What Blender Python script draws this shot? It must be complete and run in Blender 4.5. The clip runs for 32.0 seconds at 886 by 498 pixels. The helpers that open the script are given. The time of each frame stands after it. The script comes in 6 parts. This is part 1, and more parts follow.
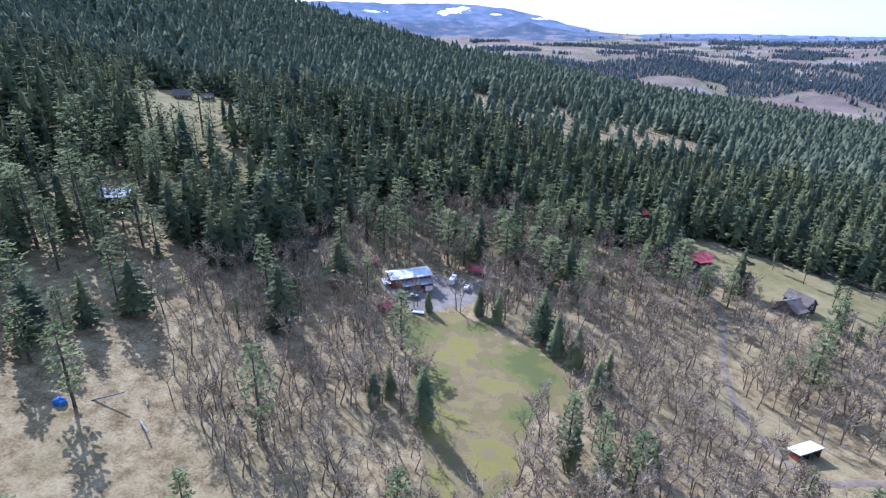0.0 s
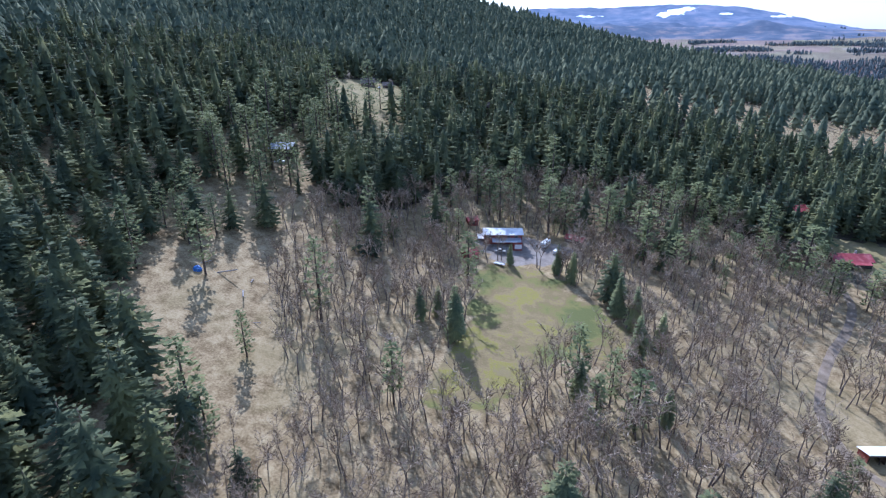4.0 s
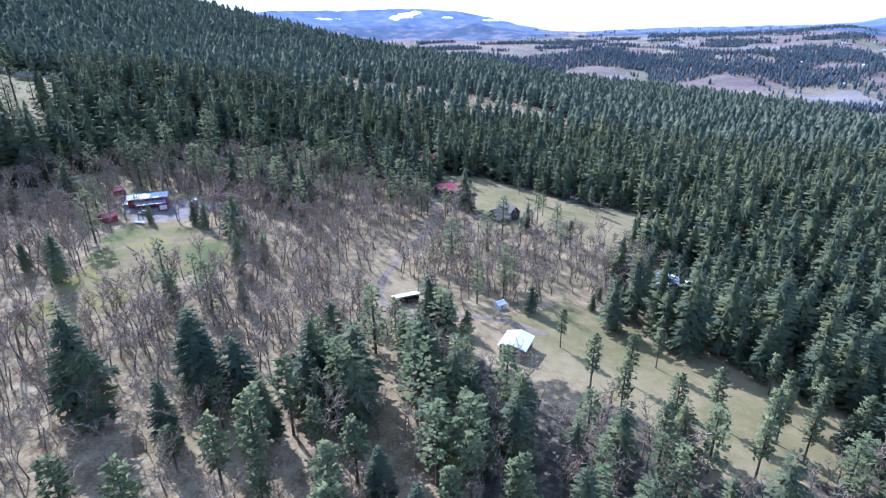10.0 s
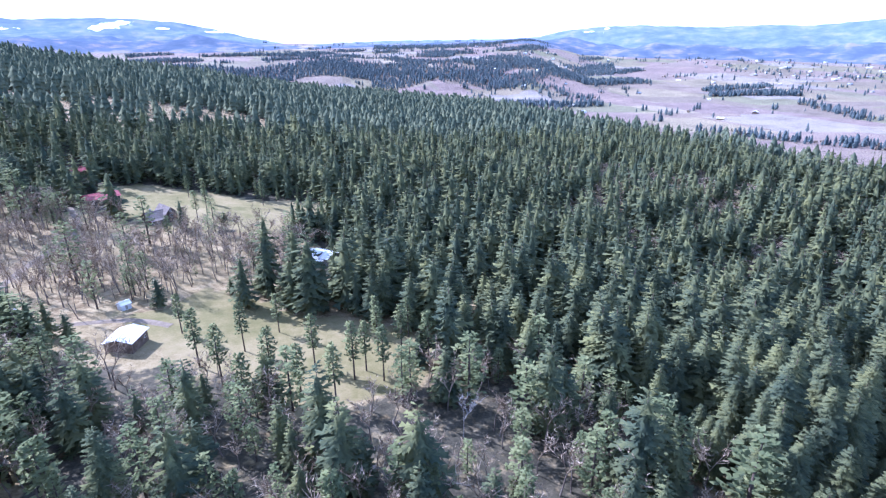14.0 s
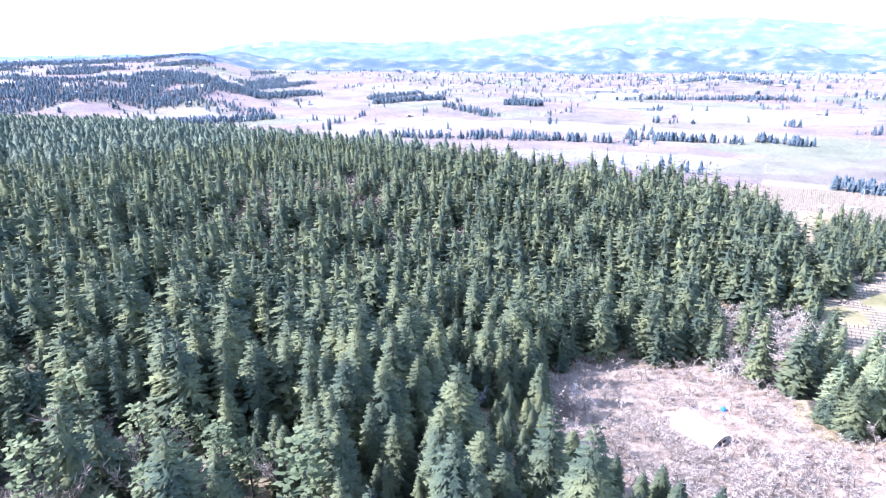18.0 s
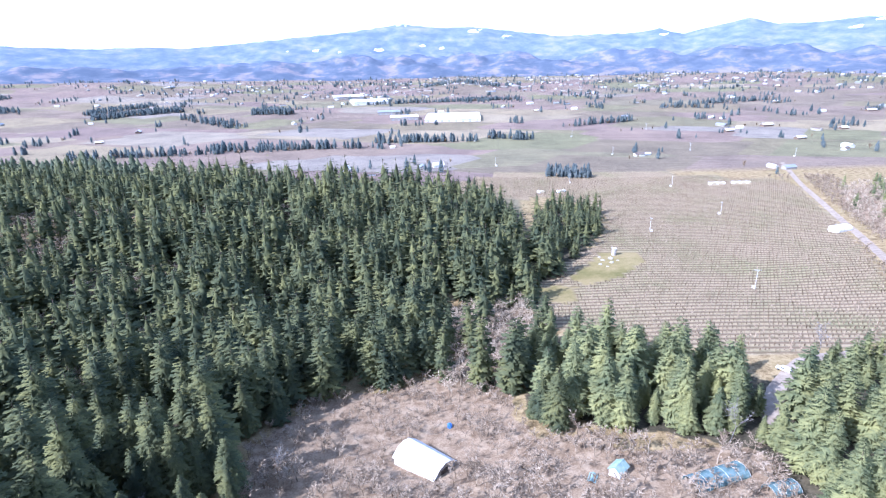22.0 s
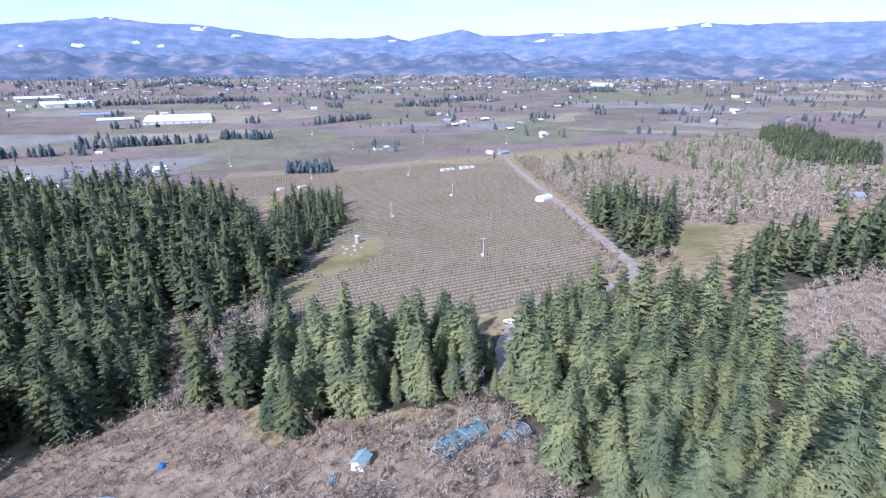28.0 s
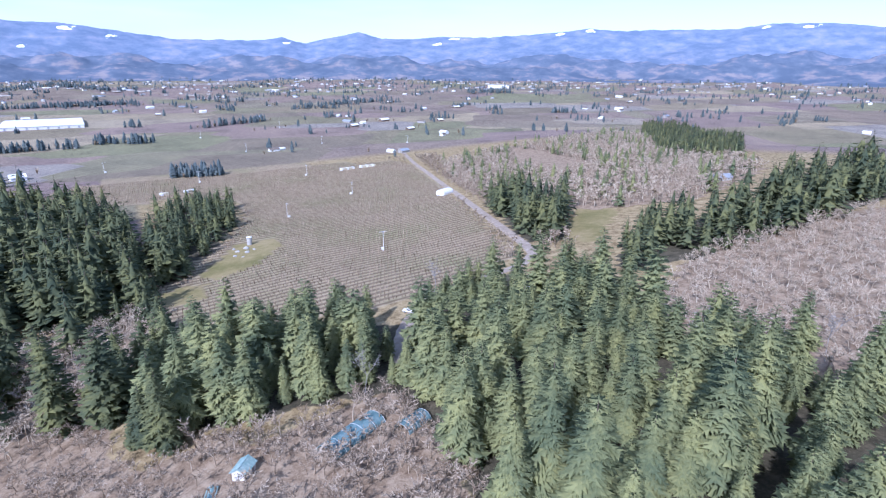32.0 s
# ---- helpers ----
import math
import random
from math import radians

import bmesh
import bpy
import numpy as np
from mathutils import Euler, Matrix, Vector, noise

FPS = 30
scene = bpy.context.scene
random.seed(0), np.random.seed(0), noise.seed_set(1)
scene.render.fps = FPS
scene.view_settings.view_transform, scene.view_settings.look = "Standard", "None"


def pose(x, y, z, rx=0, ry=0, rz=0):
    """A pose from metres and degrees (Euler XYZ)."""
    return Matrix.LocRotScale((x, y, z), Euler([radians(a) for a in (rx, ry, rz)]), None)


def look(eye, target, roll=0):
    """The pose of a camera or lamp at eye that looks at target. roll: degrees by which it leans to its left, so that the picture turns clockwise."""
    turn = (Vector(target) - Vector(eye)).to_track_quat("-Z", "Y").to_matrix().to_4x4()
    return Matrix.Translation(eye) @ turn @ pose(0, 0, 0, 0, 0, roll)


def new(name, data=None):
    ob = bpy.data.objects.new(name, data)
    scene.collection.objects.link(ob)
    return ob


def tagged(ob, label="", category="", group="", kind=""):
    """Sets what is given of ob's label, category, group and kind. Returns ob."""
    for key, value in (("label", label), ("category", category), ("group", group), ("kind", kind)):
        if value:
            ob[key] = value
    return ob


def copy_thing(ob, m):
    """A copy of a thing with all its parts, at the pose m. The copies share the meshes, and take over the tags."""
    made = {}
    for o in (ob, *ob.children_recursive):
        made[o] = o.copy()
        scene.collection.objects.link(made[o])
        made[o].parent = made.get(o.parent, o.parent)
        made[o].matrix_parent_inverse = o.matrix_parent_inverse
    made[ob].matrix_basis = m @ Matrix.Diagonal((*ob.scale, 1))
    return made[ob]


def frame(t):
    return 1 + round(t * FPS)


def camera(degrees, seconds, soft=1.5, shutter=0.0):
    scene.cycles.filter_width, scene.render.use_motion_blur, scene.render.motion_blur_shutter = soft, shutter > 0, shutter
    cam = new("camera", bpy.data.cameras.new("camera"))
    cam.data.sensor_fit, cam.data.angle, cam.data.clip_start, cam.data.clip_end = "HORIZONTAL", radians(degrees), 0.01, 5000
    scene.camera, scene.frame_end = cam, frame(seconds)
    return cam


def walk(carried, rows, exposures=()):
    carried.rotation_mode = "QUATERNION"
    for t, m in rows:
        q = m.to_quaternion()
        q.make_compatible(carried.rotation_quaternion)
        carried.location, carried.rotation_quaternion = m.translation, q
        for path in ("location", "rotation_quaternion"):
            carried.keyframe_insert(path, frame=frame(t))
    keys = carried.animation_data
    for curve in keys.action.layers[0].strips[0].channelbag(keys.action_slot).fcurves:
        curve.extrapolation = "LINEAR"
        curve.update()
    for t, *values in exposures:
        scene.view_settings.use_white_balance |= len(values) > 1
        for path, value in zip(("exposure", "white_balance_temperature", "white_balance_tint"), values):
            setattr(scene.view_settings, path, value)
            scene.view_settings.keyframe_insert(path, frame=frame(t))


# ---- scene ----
cam = camera(79.0, 32.0, soft=1.25)
METRES, EYE, TILT, LEAN, TURN = 330.0, 110.0, -22.5, -1.5, 0.0
ROWS = [
    (0.0, 0.0, 0.0, 0.0, 0.0, 0.0, -0.0),
    (0.5, 0.0182, -0.0051, -0.0066, 1.44, 0.07, -0.3),
    (1.0, 0.0342, -0.0097, -0.0138, 3.08, 0.18, -0.66),
    (1.5, 0.0515, -0.0133, -0.0214, 6.89, 0.2, -1.89),
    (2.0, 0.0695, -0.0174, -0.0292, 9.81, 0.19, -2.8),
    (2.5, 0.0876, -0.0216, -0.0365, 12.13, 0.1, -3.47),
    (3.0, 0.1041, -0.0259, -0.0447, 15.08, 0.04, -4.47),
    (3.5, 0.1228, -0.0306, -0.0524, 18.41, -0.16, -5.68),
    (5.5, 0.1974, -0.0572, -0.0792, 21.95, -0.59, -6.71),
    (6.0, 0.2151, -0.0649, -0.0856, 20.26, -0.41, -6.02),
    (6.5, 0.2326, -0.0726, -0.0925, 18.6, -0.16, -5.33),
    (7.0, 0.2514, -0.0803, -0.1, 16.95, 0.08, -4.63),
    (7.5, 0.2714, -0.0882, -0.1072, 14.09, 0.33, -3.53),
    (8.0, 0.2916, -0.0967, -0.1149, 9.99, 0.55, -1.9),
    (8.5, 0.3108, -0.1053, -0.1219, 5.83, 0.65, -0.29),
    (9.0, 0.3289, -0.1133, -0.129, 2.13, 0.64, 1.27),
    (9.5, 0.3461, -0.1209, -0.1355, -0.46, 0.59, 2.39),
    (10.0, 0.3641, -0.1278, -0.1429, -2.06, 0.63, 3.09),
    (10.5, 0.3831, -0.1352, -0.1502, -4.28, 0.61, 4.05),
    (11.0, 0.4023, -0.1424, -0.1585, -6.68, 0.63, 5.02),
    (11.5, 0.4208, -0.1501, -0.1664, -9.16, 0.56, 5.95),
    (12.0, 0.4394, -0.1576, -0.1746, -12.38, 0.34, 7.19),
    (12.5, 0.4582, -0.1652, -0.1825, -15.64, 0.06, 8.42),
    (13.0, 0.4766, -0.1726, -0.1901, -18.67, -0.26, 9.53),
    (13.5, 0.4954, -0.18, -0.1981, -22.08, -0.7, 10.83),
    (14.0, 0.5138, -0.1873, -0.2057, -26.13, -1.36, 12.3),
    (14.5, 0.5314, -0.1942, -0.2127, -30.13, -2.11, 13.61),
    (16.5, 0.5979, -0.2203, -0.2381, -46.27, -5.97, 18.33),
    (17.0, 0.6138, -0.2275, -0.2435, -50.45, -7.13, 19.4),
    (17.5, 0.6291, -0.2339, -0.2489, -54.27, -8.2, 20.24),
    (18.0, 0.6448, -0.2405, -0.2545, -57.65, -9.2, 21.0),
    (18.5, 0.6598, -0.2482, -0.2594, -61.31, -10.4, 21.8),
    (19.0, 0.6752, -0.255, -0.2643, -65.09, -11.72, 22.44),
    (19.5, 0.6904, -0.2619, -0.2691, -68.92, -13.09, 23.0),
    (20.0, 0.7057, -0.2688, -0.2741, -72.91, -14.58, 23.48),
    (20.5, 0.7213, -0.2756, -0.2791, -76.71, -16.02, 23.82),
    (21.0, 0.7368, -0.2819, -0.2838, -80.23, -17.33, 23.99),
    (21.5, 0.7531, -0.2881, -0.2887, -82.75, -18.25, 23.96),
    (22.0, 0.7681, -0.294, -0.2928, -83.61, -18.52, 23.81),
    (22.5, 0.7807, -0.2995, -0.2963, -84.54, -18.86, 23.54),
    (23.0, 0.7912, -0.3044, -0.3006, -85.43, -19.17, 23.26),
    (23.5, 0.7983, -0.3115, -0.3072, -90.63, -21.16, 23.24),
    (24.0, 0.8023, -0.3118, -0.3108, -94.53, -22.72, 22.75),
    (24.5, 0.8051, -0.3135, -0.316, -96.24, -23.42, 22.39),
    (26.5, 0.8113, -0.3194, -0.3382, -101.7, -25.39, 21.55),
    (27.0, 0.8124, -0.3205, -0.3435, -105.12, -26.57, 21.21),
    (27.5, 0.8131, -0.3207, -0.3487, -109.22, -27.98, 20.73),
    (28.0, 0.8137, -0.3207, -0.3533, -111.35, -28.67, 20.4),
    (28.5, 0.8144, -0.3214, -0.3578, -111.45, -28.65, 20.32),
    (29.0, 0.8153, -0.3229, -0.3627, -112.1, -28.81, 20.17),
    (29.5, 0.8163, -0.3243, -0.3667, -113.51, -29.25, 19.93),
    (30.0, 0.817, -0.3258, -0.3707, -115.37, -29.83, 19.61),
    (30.5, 0.8179, -0.3272, -0.3747, -117.63, -30.52, 19.2),
    (31.0, 0.8188, -0.3285, -0.3787, -119.18, -30.99, 18.87),
    (31.5, 0.8198, -0.33, -0.3826, -120.28, -31.3, 18.62),
    (32.0, 0.8205, -0.3319, -0.3863, -121.79, -31.73, 18.31),
]
EXPOSURES = [(0.0, 0.72, 5000, 19), (3.5, 0.64, 5000, 19), (6.0, 0.38, 5000, 19), (8.0, 0.52, 4950, 20), (9.0, 0.74, 4850, 21), (11.0, 1.1, 4750, 23), (13.0, 1.3, 4750, 26), (14.5, 1.42, 4850, 28), (16.5, 1.85, 4900, 28), (18.5, 2.0, 5050, 27), (20.0, 1.82, 5150, 25), (21.5, 1.38, 5200, 23), (23.0, 0.92, 5250, 19), (24.0, 0.78, 5200, 17), (27.0, 0.56, 5150, 20), (32.0, 0.53, 5100, 22)]
walk(cam, [(t, pose(0, 0, EYE, TILT, LEAN, TURN) @ pose(METRES * x, METRES * y, METRES * z, 90 + pitch, roll, yaw)) for t, x, y, z, yaw, pitch, roll in ROWS], EXPOSURES)


# ---- sky and sun ----
SUN_AZIMUTH, SUN_ELEVATION = -36.0, 40.0     # bearing from +y towards +x, and height, in degrees
world = bpy.data.worlds.new("sky")
scene.world = world
world.use_nodes = True
wn, wl = world.node_tree.nodes, world.node_tree.links
wn.clear()
w_out, w_bg, w_sky = wn.new("ShaderNodeOutputWorld"), wn.new("ShaderNodeBackground"), wn.new("ShaderNodeTexSky")
w_sky.sky_type, w_sky.sun_disc = "NISHITA", False
w_sky.sun_elevation, w_sky.sun_rotation = radians(SUN_ELEVATION), radians(SUN_AZIMUTH)
w_sky.altitude, w_sky.air_density, w_sky.dust_density, w_sky.ozone_density = 300, 1.1, 1.0, 2.0
# thin high cloud, drawn out sideways
w_tc, w_map, w_noise, w_ramp, w_mix = (wn.new("ShaderNodeTexCoord"), wn.new("ShaderNodeMapping"), wn.new("ShaderNodeTexNoise"),
                                       wn.new("ShaderNodeValToRGB"), wn.new("ShaderNodeMixRGB"))
w_map.inputs["Scale"].default_value = (2.0, 2.0, 14.0)
w_noise.inputs["Scale"].default_value, w_noise.inputs["Detail"].default_value = 1.6, 6.0
w_ramp.color_ramp.elements[0].position, w_ramp.color_ramp.elements[1].position = 0.45, 0.75
w_ramp.color_ramp.elements[1].color = (0.55, 0.55, 0.55, 1)
w_mix.inputs["Color2"].default_value = (6.5, 7.2, 7.9, 1)
wl.new(w_tc.outputs["Generated"], w_map.inputs["Vector"])
wl.new(w_map.outputs[0], w_noise.inputs["Vector"])
wl.new(w_noise.outputs["Fac"], w_ramp.inputs[0])
wl.new(w_ramp.outputs[0], w_mix.inputs["Fac"])
wl.new(w_sky.outputs[0], w_mix.inputs["Color1"])
# pale veil low over the horizon
w_xyz, w_low, w_veil = wn.new("ShaderNodeSeparateXYZ"), wn.new("ShaderNodeMapRange"), wn.new("ShaderNodeMixRGB")
w_low.inputs["From Min"].default_value, w_low.inputs["From Max"].default_value = 0.0, 0.3
w_low.inputs["To Min"].default_value, w_low.inputs["To Max"].default_value = 0.45, 0.05
w_veil.inputs["Color2"].default_value = (5.6, 6.8, 8.2, 1)
wl.new(w_tc.outputs["Generated"], w_xyz.inputs[0])
wl.new(w_xyz.outputs["Z"], w_low.inputs["Value"])
wl.new(w_low.outputs[0], w_veil.inputs["Fac"])
wl.new(w_mix.outputs[0], w_veil.inputs["Color1"])
wl.new(w_veil.outputs[0], w_bg.inputs["Color"])
wl.new(w_bg.outputs[0], w_out.inputs["Surface"])
w_bg.inputs["Strength"].default_value = 0.125
sun = new("sun", bpy.data.lights.new("sun", "SUN"))
sun.data.energy, sun.data.angle, sun.data.color = 3.8, radians(0.53), (1.0, 0.965, 0.92)
_a, _e = radians(SUN_AZIMUTH), radians(SUN_ELEVATION)
sun.matrix_world = look((0, 0, 0), (-math.sin(_a) * math.cos(_e), -math.cos(_a) * math.cos(_e), -math.sin(_e)))


# ---- materials ----
def material(name, colours, scale=1.0, detail=6.0, rough=0.85, bump=0.0, bump_scale=None, metal=0.0, island=0.0, coords="world", fine=0.35, spec=0.3, thin=0.0):
    """Procedural surface: colours spread by two scales of noise; island varies single pieces."""
    m = bpy.data.materials.new(name)
    m.use_nodes = True
    n, l = m.node_tree.nodes, m.node_tree.links
    b = n["Principled BSDF"]
    b.inputs["Roughness"].default_value, b.inputs["Metallic"].default_value = rough, metal
    b.inputs["Specular IOR Level"].default_value = spec
    if coords == "world":
        src = n.new("ShaderNodeNewGeometry").outputs["Position"]
    else:
        src = n.new("ShaderNodeTexCoord").outputs["Object"]
    big, small, mix, ramp = n.new("ShaderNodeTexNoise"), n.new("ShaderNodeTexNoise"), n.new("ShaderNodeMath"), n.new("ShaderNodeValToRGB")
    big.inputs["Scale"].default_value, big.inputs["Detail"].default_value = scale, detail
    small.inputs["Scale"].default_value, small.inputs["Detail"].default_value = scale * 9, 4.0
    l.new(src, big.inputs["Vector"])
    l.new(src, small.inputs["Vector"])
    mix.operation = "MULTIPLY_ADD"
    l.new(small.outputs["Fac"], mix.inputs[0])
    mix.inputs[1].default_value = fine
    l.new(big.outputs["Fac"], mix.inputs[2])
    sub = n.new("ShaderNodeMath")
    sub.operation = "SUBTRACT"
    l.new(mix.outputs[0], sub.inputs[0])
    sub.inputs[1].default_value = fine / 2
    value = sub.outputs[0]
    if island:
        geo, add = n.new("ShaderNodeNewGeometry"), n.new("ShaderNodeMath")
        add.operation = "MULTIPLY_ADD"
        l.new(geo.outputs["Random Per Island"], add.inputs[0])
        add.inputs[1].default_value = island
        l.new(value, add.inputs[2])
        off = n.new("ShaderNodeMath")
        off.operation = "SUBTRACT"
        l.new(add.outputs[0], off.inputs[0])
        off.inputs[1].default_value = island / 2
        value = off.outputs[0]
    l.new(value, ramp.inputs[0])
    e = ramp.color_ramp.elements
    k = len(colours)
    for i, c in enumerate(colours):
        p = 0.3 + 0.4 * i / max(1, k - 1)
        if i < 2:
            e[i].position, e[i].color = p, (*c, 1)
        else:
            e.new(p).color = (*c, 1)
    l.new(ramp.outputs[0], b.inputs["Base Color"])
    if thin:
        through_light, both = n.new("ShaderNodeBsdfTranslucent"), n.new("ShaderNodeMixShader")
        l.new(ramp.outputs[0], through_light.inputs["Color"])
        both.inputs[0].default_value = thin
        l.new(b.outputs[0], both.inputs[1])
        l.new(through_light.outputs[0], both.inputs[2])
        l.new(both.outputs[0], n["Material Output"].inputs["Surface"])
    if bump:
        bn = n.new("ShaderNodeBump")
        bn.inputs["Strength"].default_value, bn.inputs["Distance"].default_value = bump, 1.0 / (bump_scale or scale * 9)
        l.new(small.outputs["Fac"], bn.inputs["Height"])
        l.new(bn.outputs[0], b.inputs["Normal"])
    return m


# one fir, two greens: front-lit stands painted brighter, the side-lit wood darker
FIR_SUNLIT = material("fir_needles_sunlit", [(0.155, 0.192, 0.110), (0.268, 0.290, 0.142), (0.398, 0.400, 0.176)], 0.10, 2, 0.8, island=0.12, spec=0.05, thin=0.35)
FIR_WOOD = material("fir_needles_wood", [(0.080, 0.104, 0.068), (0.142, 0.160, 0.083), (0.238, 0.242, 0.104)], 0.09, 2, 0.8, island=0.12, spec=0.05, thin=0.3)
FIR_FAR = material("fir_needles_dark", [(0.094, 0.122, 0.086), (0.150, 0.172, 0.108), (0.222, 0.234, 0.136)], 0.05, 3, 0.85, island=0.15, spec=0.03, thin=0.25)
PINE = material("pine_needles", [(0.125, 0.152, 0.078), (0.205, 0.230, 0.108), (0.320, 0.330, 0.155)], 0.1, 3, 0.8, island=0.16, spec=0.05, thin=0.35)
BARK = material("conifer_bark", [(0.06, 0.045, 0.035), (0.12, 0.09, 0.07), (0.18, 0.14, 0.11)], 1.2, 4, 0.95)
OAK = material("oak_bark", [(0.165, 0.116, 0.074), (0.295, 0.222, 0.150), (0.455, 0.362, 0.262)], 0.12, 4, 0.95, island=0.5)
OAK_TRUNK = material("oak_trunk_bark", [(0.115, 0.09, 0.072), (0.19, 0.152, 0.125), (0.28, 0.23, 0.195)], 0.5, 4, 0.95)
OAK_PALE = material("lichen_oak_bark", [(0.300, 0.236, 0.168), (0.430, 0.352, 0.262), (0.570, 0.490, 0.380)], 0.15, 4, 0.95, island=0.5)
# valley firs: the blue-grey haze of distance is painted into the needles
FIR_HAZED = material("hazed_conifer_needles", [(0.085, 0.116, 0.128), (0.125, 0.158, 0.165), (0.175, 0.208, 0.205)], 0.05, 3, 0.85, island=0.3, spec=0.15, thin=0.3)
SCRUB = material("scrub_bark", [(0.200, 0.150, 0.104), (0.325, 0.256, 0.185), (0.470, 0.390, 0.300)], 0.15, 4, 0.95, island=0.5)
SNAG = material("dead_grey_bark", [(0.2, 0.18, 0.17), (0.3, 0.28, 0.26), (0.42, 0.4, 0.38)], 1.5, 4, 0.95)
LANE_DIRT = material("lane_dirt", [(0.190, 0.148, 0.102), (0.260, 0.205, 0.148), (0.335, 0.270, 0.200)], 0.3, 6, 0.95, bump=0.3, spec=0.05)
GRAVEL = material("gravel", [(0.28, 0.225, 0.178), (0.36, 0.295, 0.238), (0.45, 0.378, 0.312)], 0.35, 6, 0.95, bump=0.3, spec=0.08)
WHITE_METAL = material("white_metal_roof", [(0.70, 0.70, 0.70), (0.79, 0.79, 0.79), (0.86, 0.86, 0.85)], 0.5, 5, 0.6, metal=0.0, spec=0.2)
GREY_METAL = material("grey_metal_roof", [(0.30, 0.33, 0.38), (0.38, 0.41, 0.46), (0.46, 0.49, 0.53)], 0.5, 5, 0.4, metal=0.3, spec=0.5)
RED_METAL = material("red_metal_roof", [(0.30, 0.045, 0.05), (0.40, 0.07, 0.075), (0.50, 0.16, 0.15)], 0.4, 5, 0.5, spec=0.5)
BROWN_ROOF = material("brown_shingle", [(0.13, 0.10, 0.085), (0.18, 0.145, 0.125), (0.24, 0.20, 0.175)], 0.8, 6, 0.9, bump=0.3)
GREEN_METAL = material("teal_metal_roof", [(0.20, 0.31, 0.30), (0.28, 0.39, 0.375), (0.38, 0.48, 0.46)], 0.6, 5, 0.5, spec=0.5)
DARK_WOOD = material("dark_stained_boards", [(0.05, 0.04, 0.035), (0.09, 0.07, 0.06), (0.14, 0.11, 0.09)], 0.8, 6, 0.9)
RED_WOOD = material("red_painted_boards", [(0.16, 0.035, 0.03), (0.24, 0.06, 0.05), (0.32, 0.12, 0.10)], 0.6, 6, 0.85)
BROWN_WOOD = material("brown_boards", [(0.12, 0.085, 0.065), (0.19, 0.14, 0.105), (0.27, 0.21, 0.165)], 0.7, 6, 0.9)
PALE_WOOD = material("weathered_grey_boards", [(0.26, 0.24, 0.22), (0.36, 0.34, 0.31), (0.47, 0.45, 0.42)], 0.6, 6, 0.9)
WHITE_PAINT = material("white_paint", [(0.66, 0.66, 0.65), (0.75, 0.75, 0.74), (0.82, 0.82, 0.81)], 0.6, 5, 0.6)
BLUE_TARP = material("blue_tarpaulin", [(0.03, 0.12, 0.42), (0.05, 0.18, 0.55), (0.12, 0.28, 0.65)], 1.5, 5, 0.4, spec=0.5)
BLUE_NET = material("faded_blue_sheet", [(0.095, 0.165, 0.180), (0.145, 0.228, 0.245), (0.220, 0.305, 0.320)], 0.7, 5, 0.9, spec=0.05)
STRAW = material("straw_bale", [(0.42, 0.36, 0.26), (0.52, 0.46, 0.34), (0.62, 0.56, 0.43)], 1.2, 5, 0.95)
CONCRETE = material("concrete", [(0.36, 0.34, 0.32), (0.45, 0.43, 0.40), (0.54, 0.52, 0.49)], 0.8, 6, 0.9)
RUBBER = material("black_rubber", [(0.02, 0.02, 0.02), (0.03, 0.03, 0.03), (0.05, 0.05, 0.05)], 4, 3, 0.8)
GLASS = bpy.data.materials.new("window_glass")
GLASS.use_nodes = True
GLASS.node_tree.nodes["Principled BSDF"].inputs["Base Color"].default_value = (0.02, 0.025, 0.03, 1)
GLASS.node_tree.nodes["Principled BSDF"].inputs["Roughness"].default_value = 0.08


# ---- the lie of the land ----
LAT_X0, LAT_Y0, LAT_STEP = -750.0, -1000.0, 250.0
LATTICE = np.array([
    [146, 104, 63, 25, -5, -31, -53, -67, -76],
    [144, 101, 59, 21, -5, -33, -57, -70, -77],
    [145, 100, 58, 20, -12, -38, -65, -75, -78],
    [150, 103, 57, 18, -23, -57, -79, -79, -79],
    [163, 110, 60, 7, -28, -73, -73, -78, -80],
    [179, 121, 68, 10, -18, -46, -61, -74, -81],
    [193, 124, 61, 36, -7, -39, -54, -75, -87],
    [206, 137, 76, 36, 1, -35, -52, -76, -88],
    [217, 158, 100, 46, 9, -29, -55, -70, -82],
    [227, 174, 116, 55, 15, -27, -57, -68, -75],
    [238, 176, 114, 67, 16, -26, -53, -65, -70]
], float)
KNOLLS = [(690.0, 15.0, 105, 9.0), (392.0, -101.0, 28, -3.4), (107.0, 167.0, 28, -2.7), (439.0, -235.0, 60, 2.8), (186.0, 217.0, 28, 2.6), (242.0, 57.0, 28, 2.8), (39.0, 173.0, 28, 2.4), (-15.0, 176.0, 28, -2.4), (-68.0, 220.0, 28, 2.4), (-66.0, 378.0, 28, 2.2), (590.0, -161.0, 28, -2.3), (35.0, 109.0, 28, 1.4), (-18.0, 212.0, 28, -1.5), (557.0, -275.0, 28, -1.3), (127.0, 137.0, 28, -0.8)]
DOWNS = [(1500, 2500, 220, 8), (1000, 2450, 180, 10), (2450, 2700, 300, 30), (2500, 2200, 400, 30), (2700, 1500, 380, 30), (2670, 50, 120, 30), (1860, 950, 120, 14), (1600, 1480, 160, 14), (1760, 500, 90, 12), (2080, -1400, 130, 14)]     # low rises on the valley floor
FARMS = (250.0, -100.0)
ROW_ANGLE = radians(-94)          # the way the orchard rows run


def spline_weights(f):
    f2, f3 = f * f, f * f * f
    return (-0.5 * f + f2 - 0.5 * f3, 1 - 2.5 * f2 + 1.5 * f3, 0.5 * f + 2 * f2 - 1.5 * f3, -0.5 * f2 + 0.5 * f3)


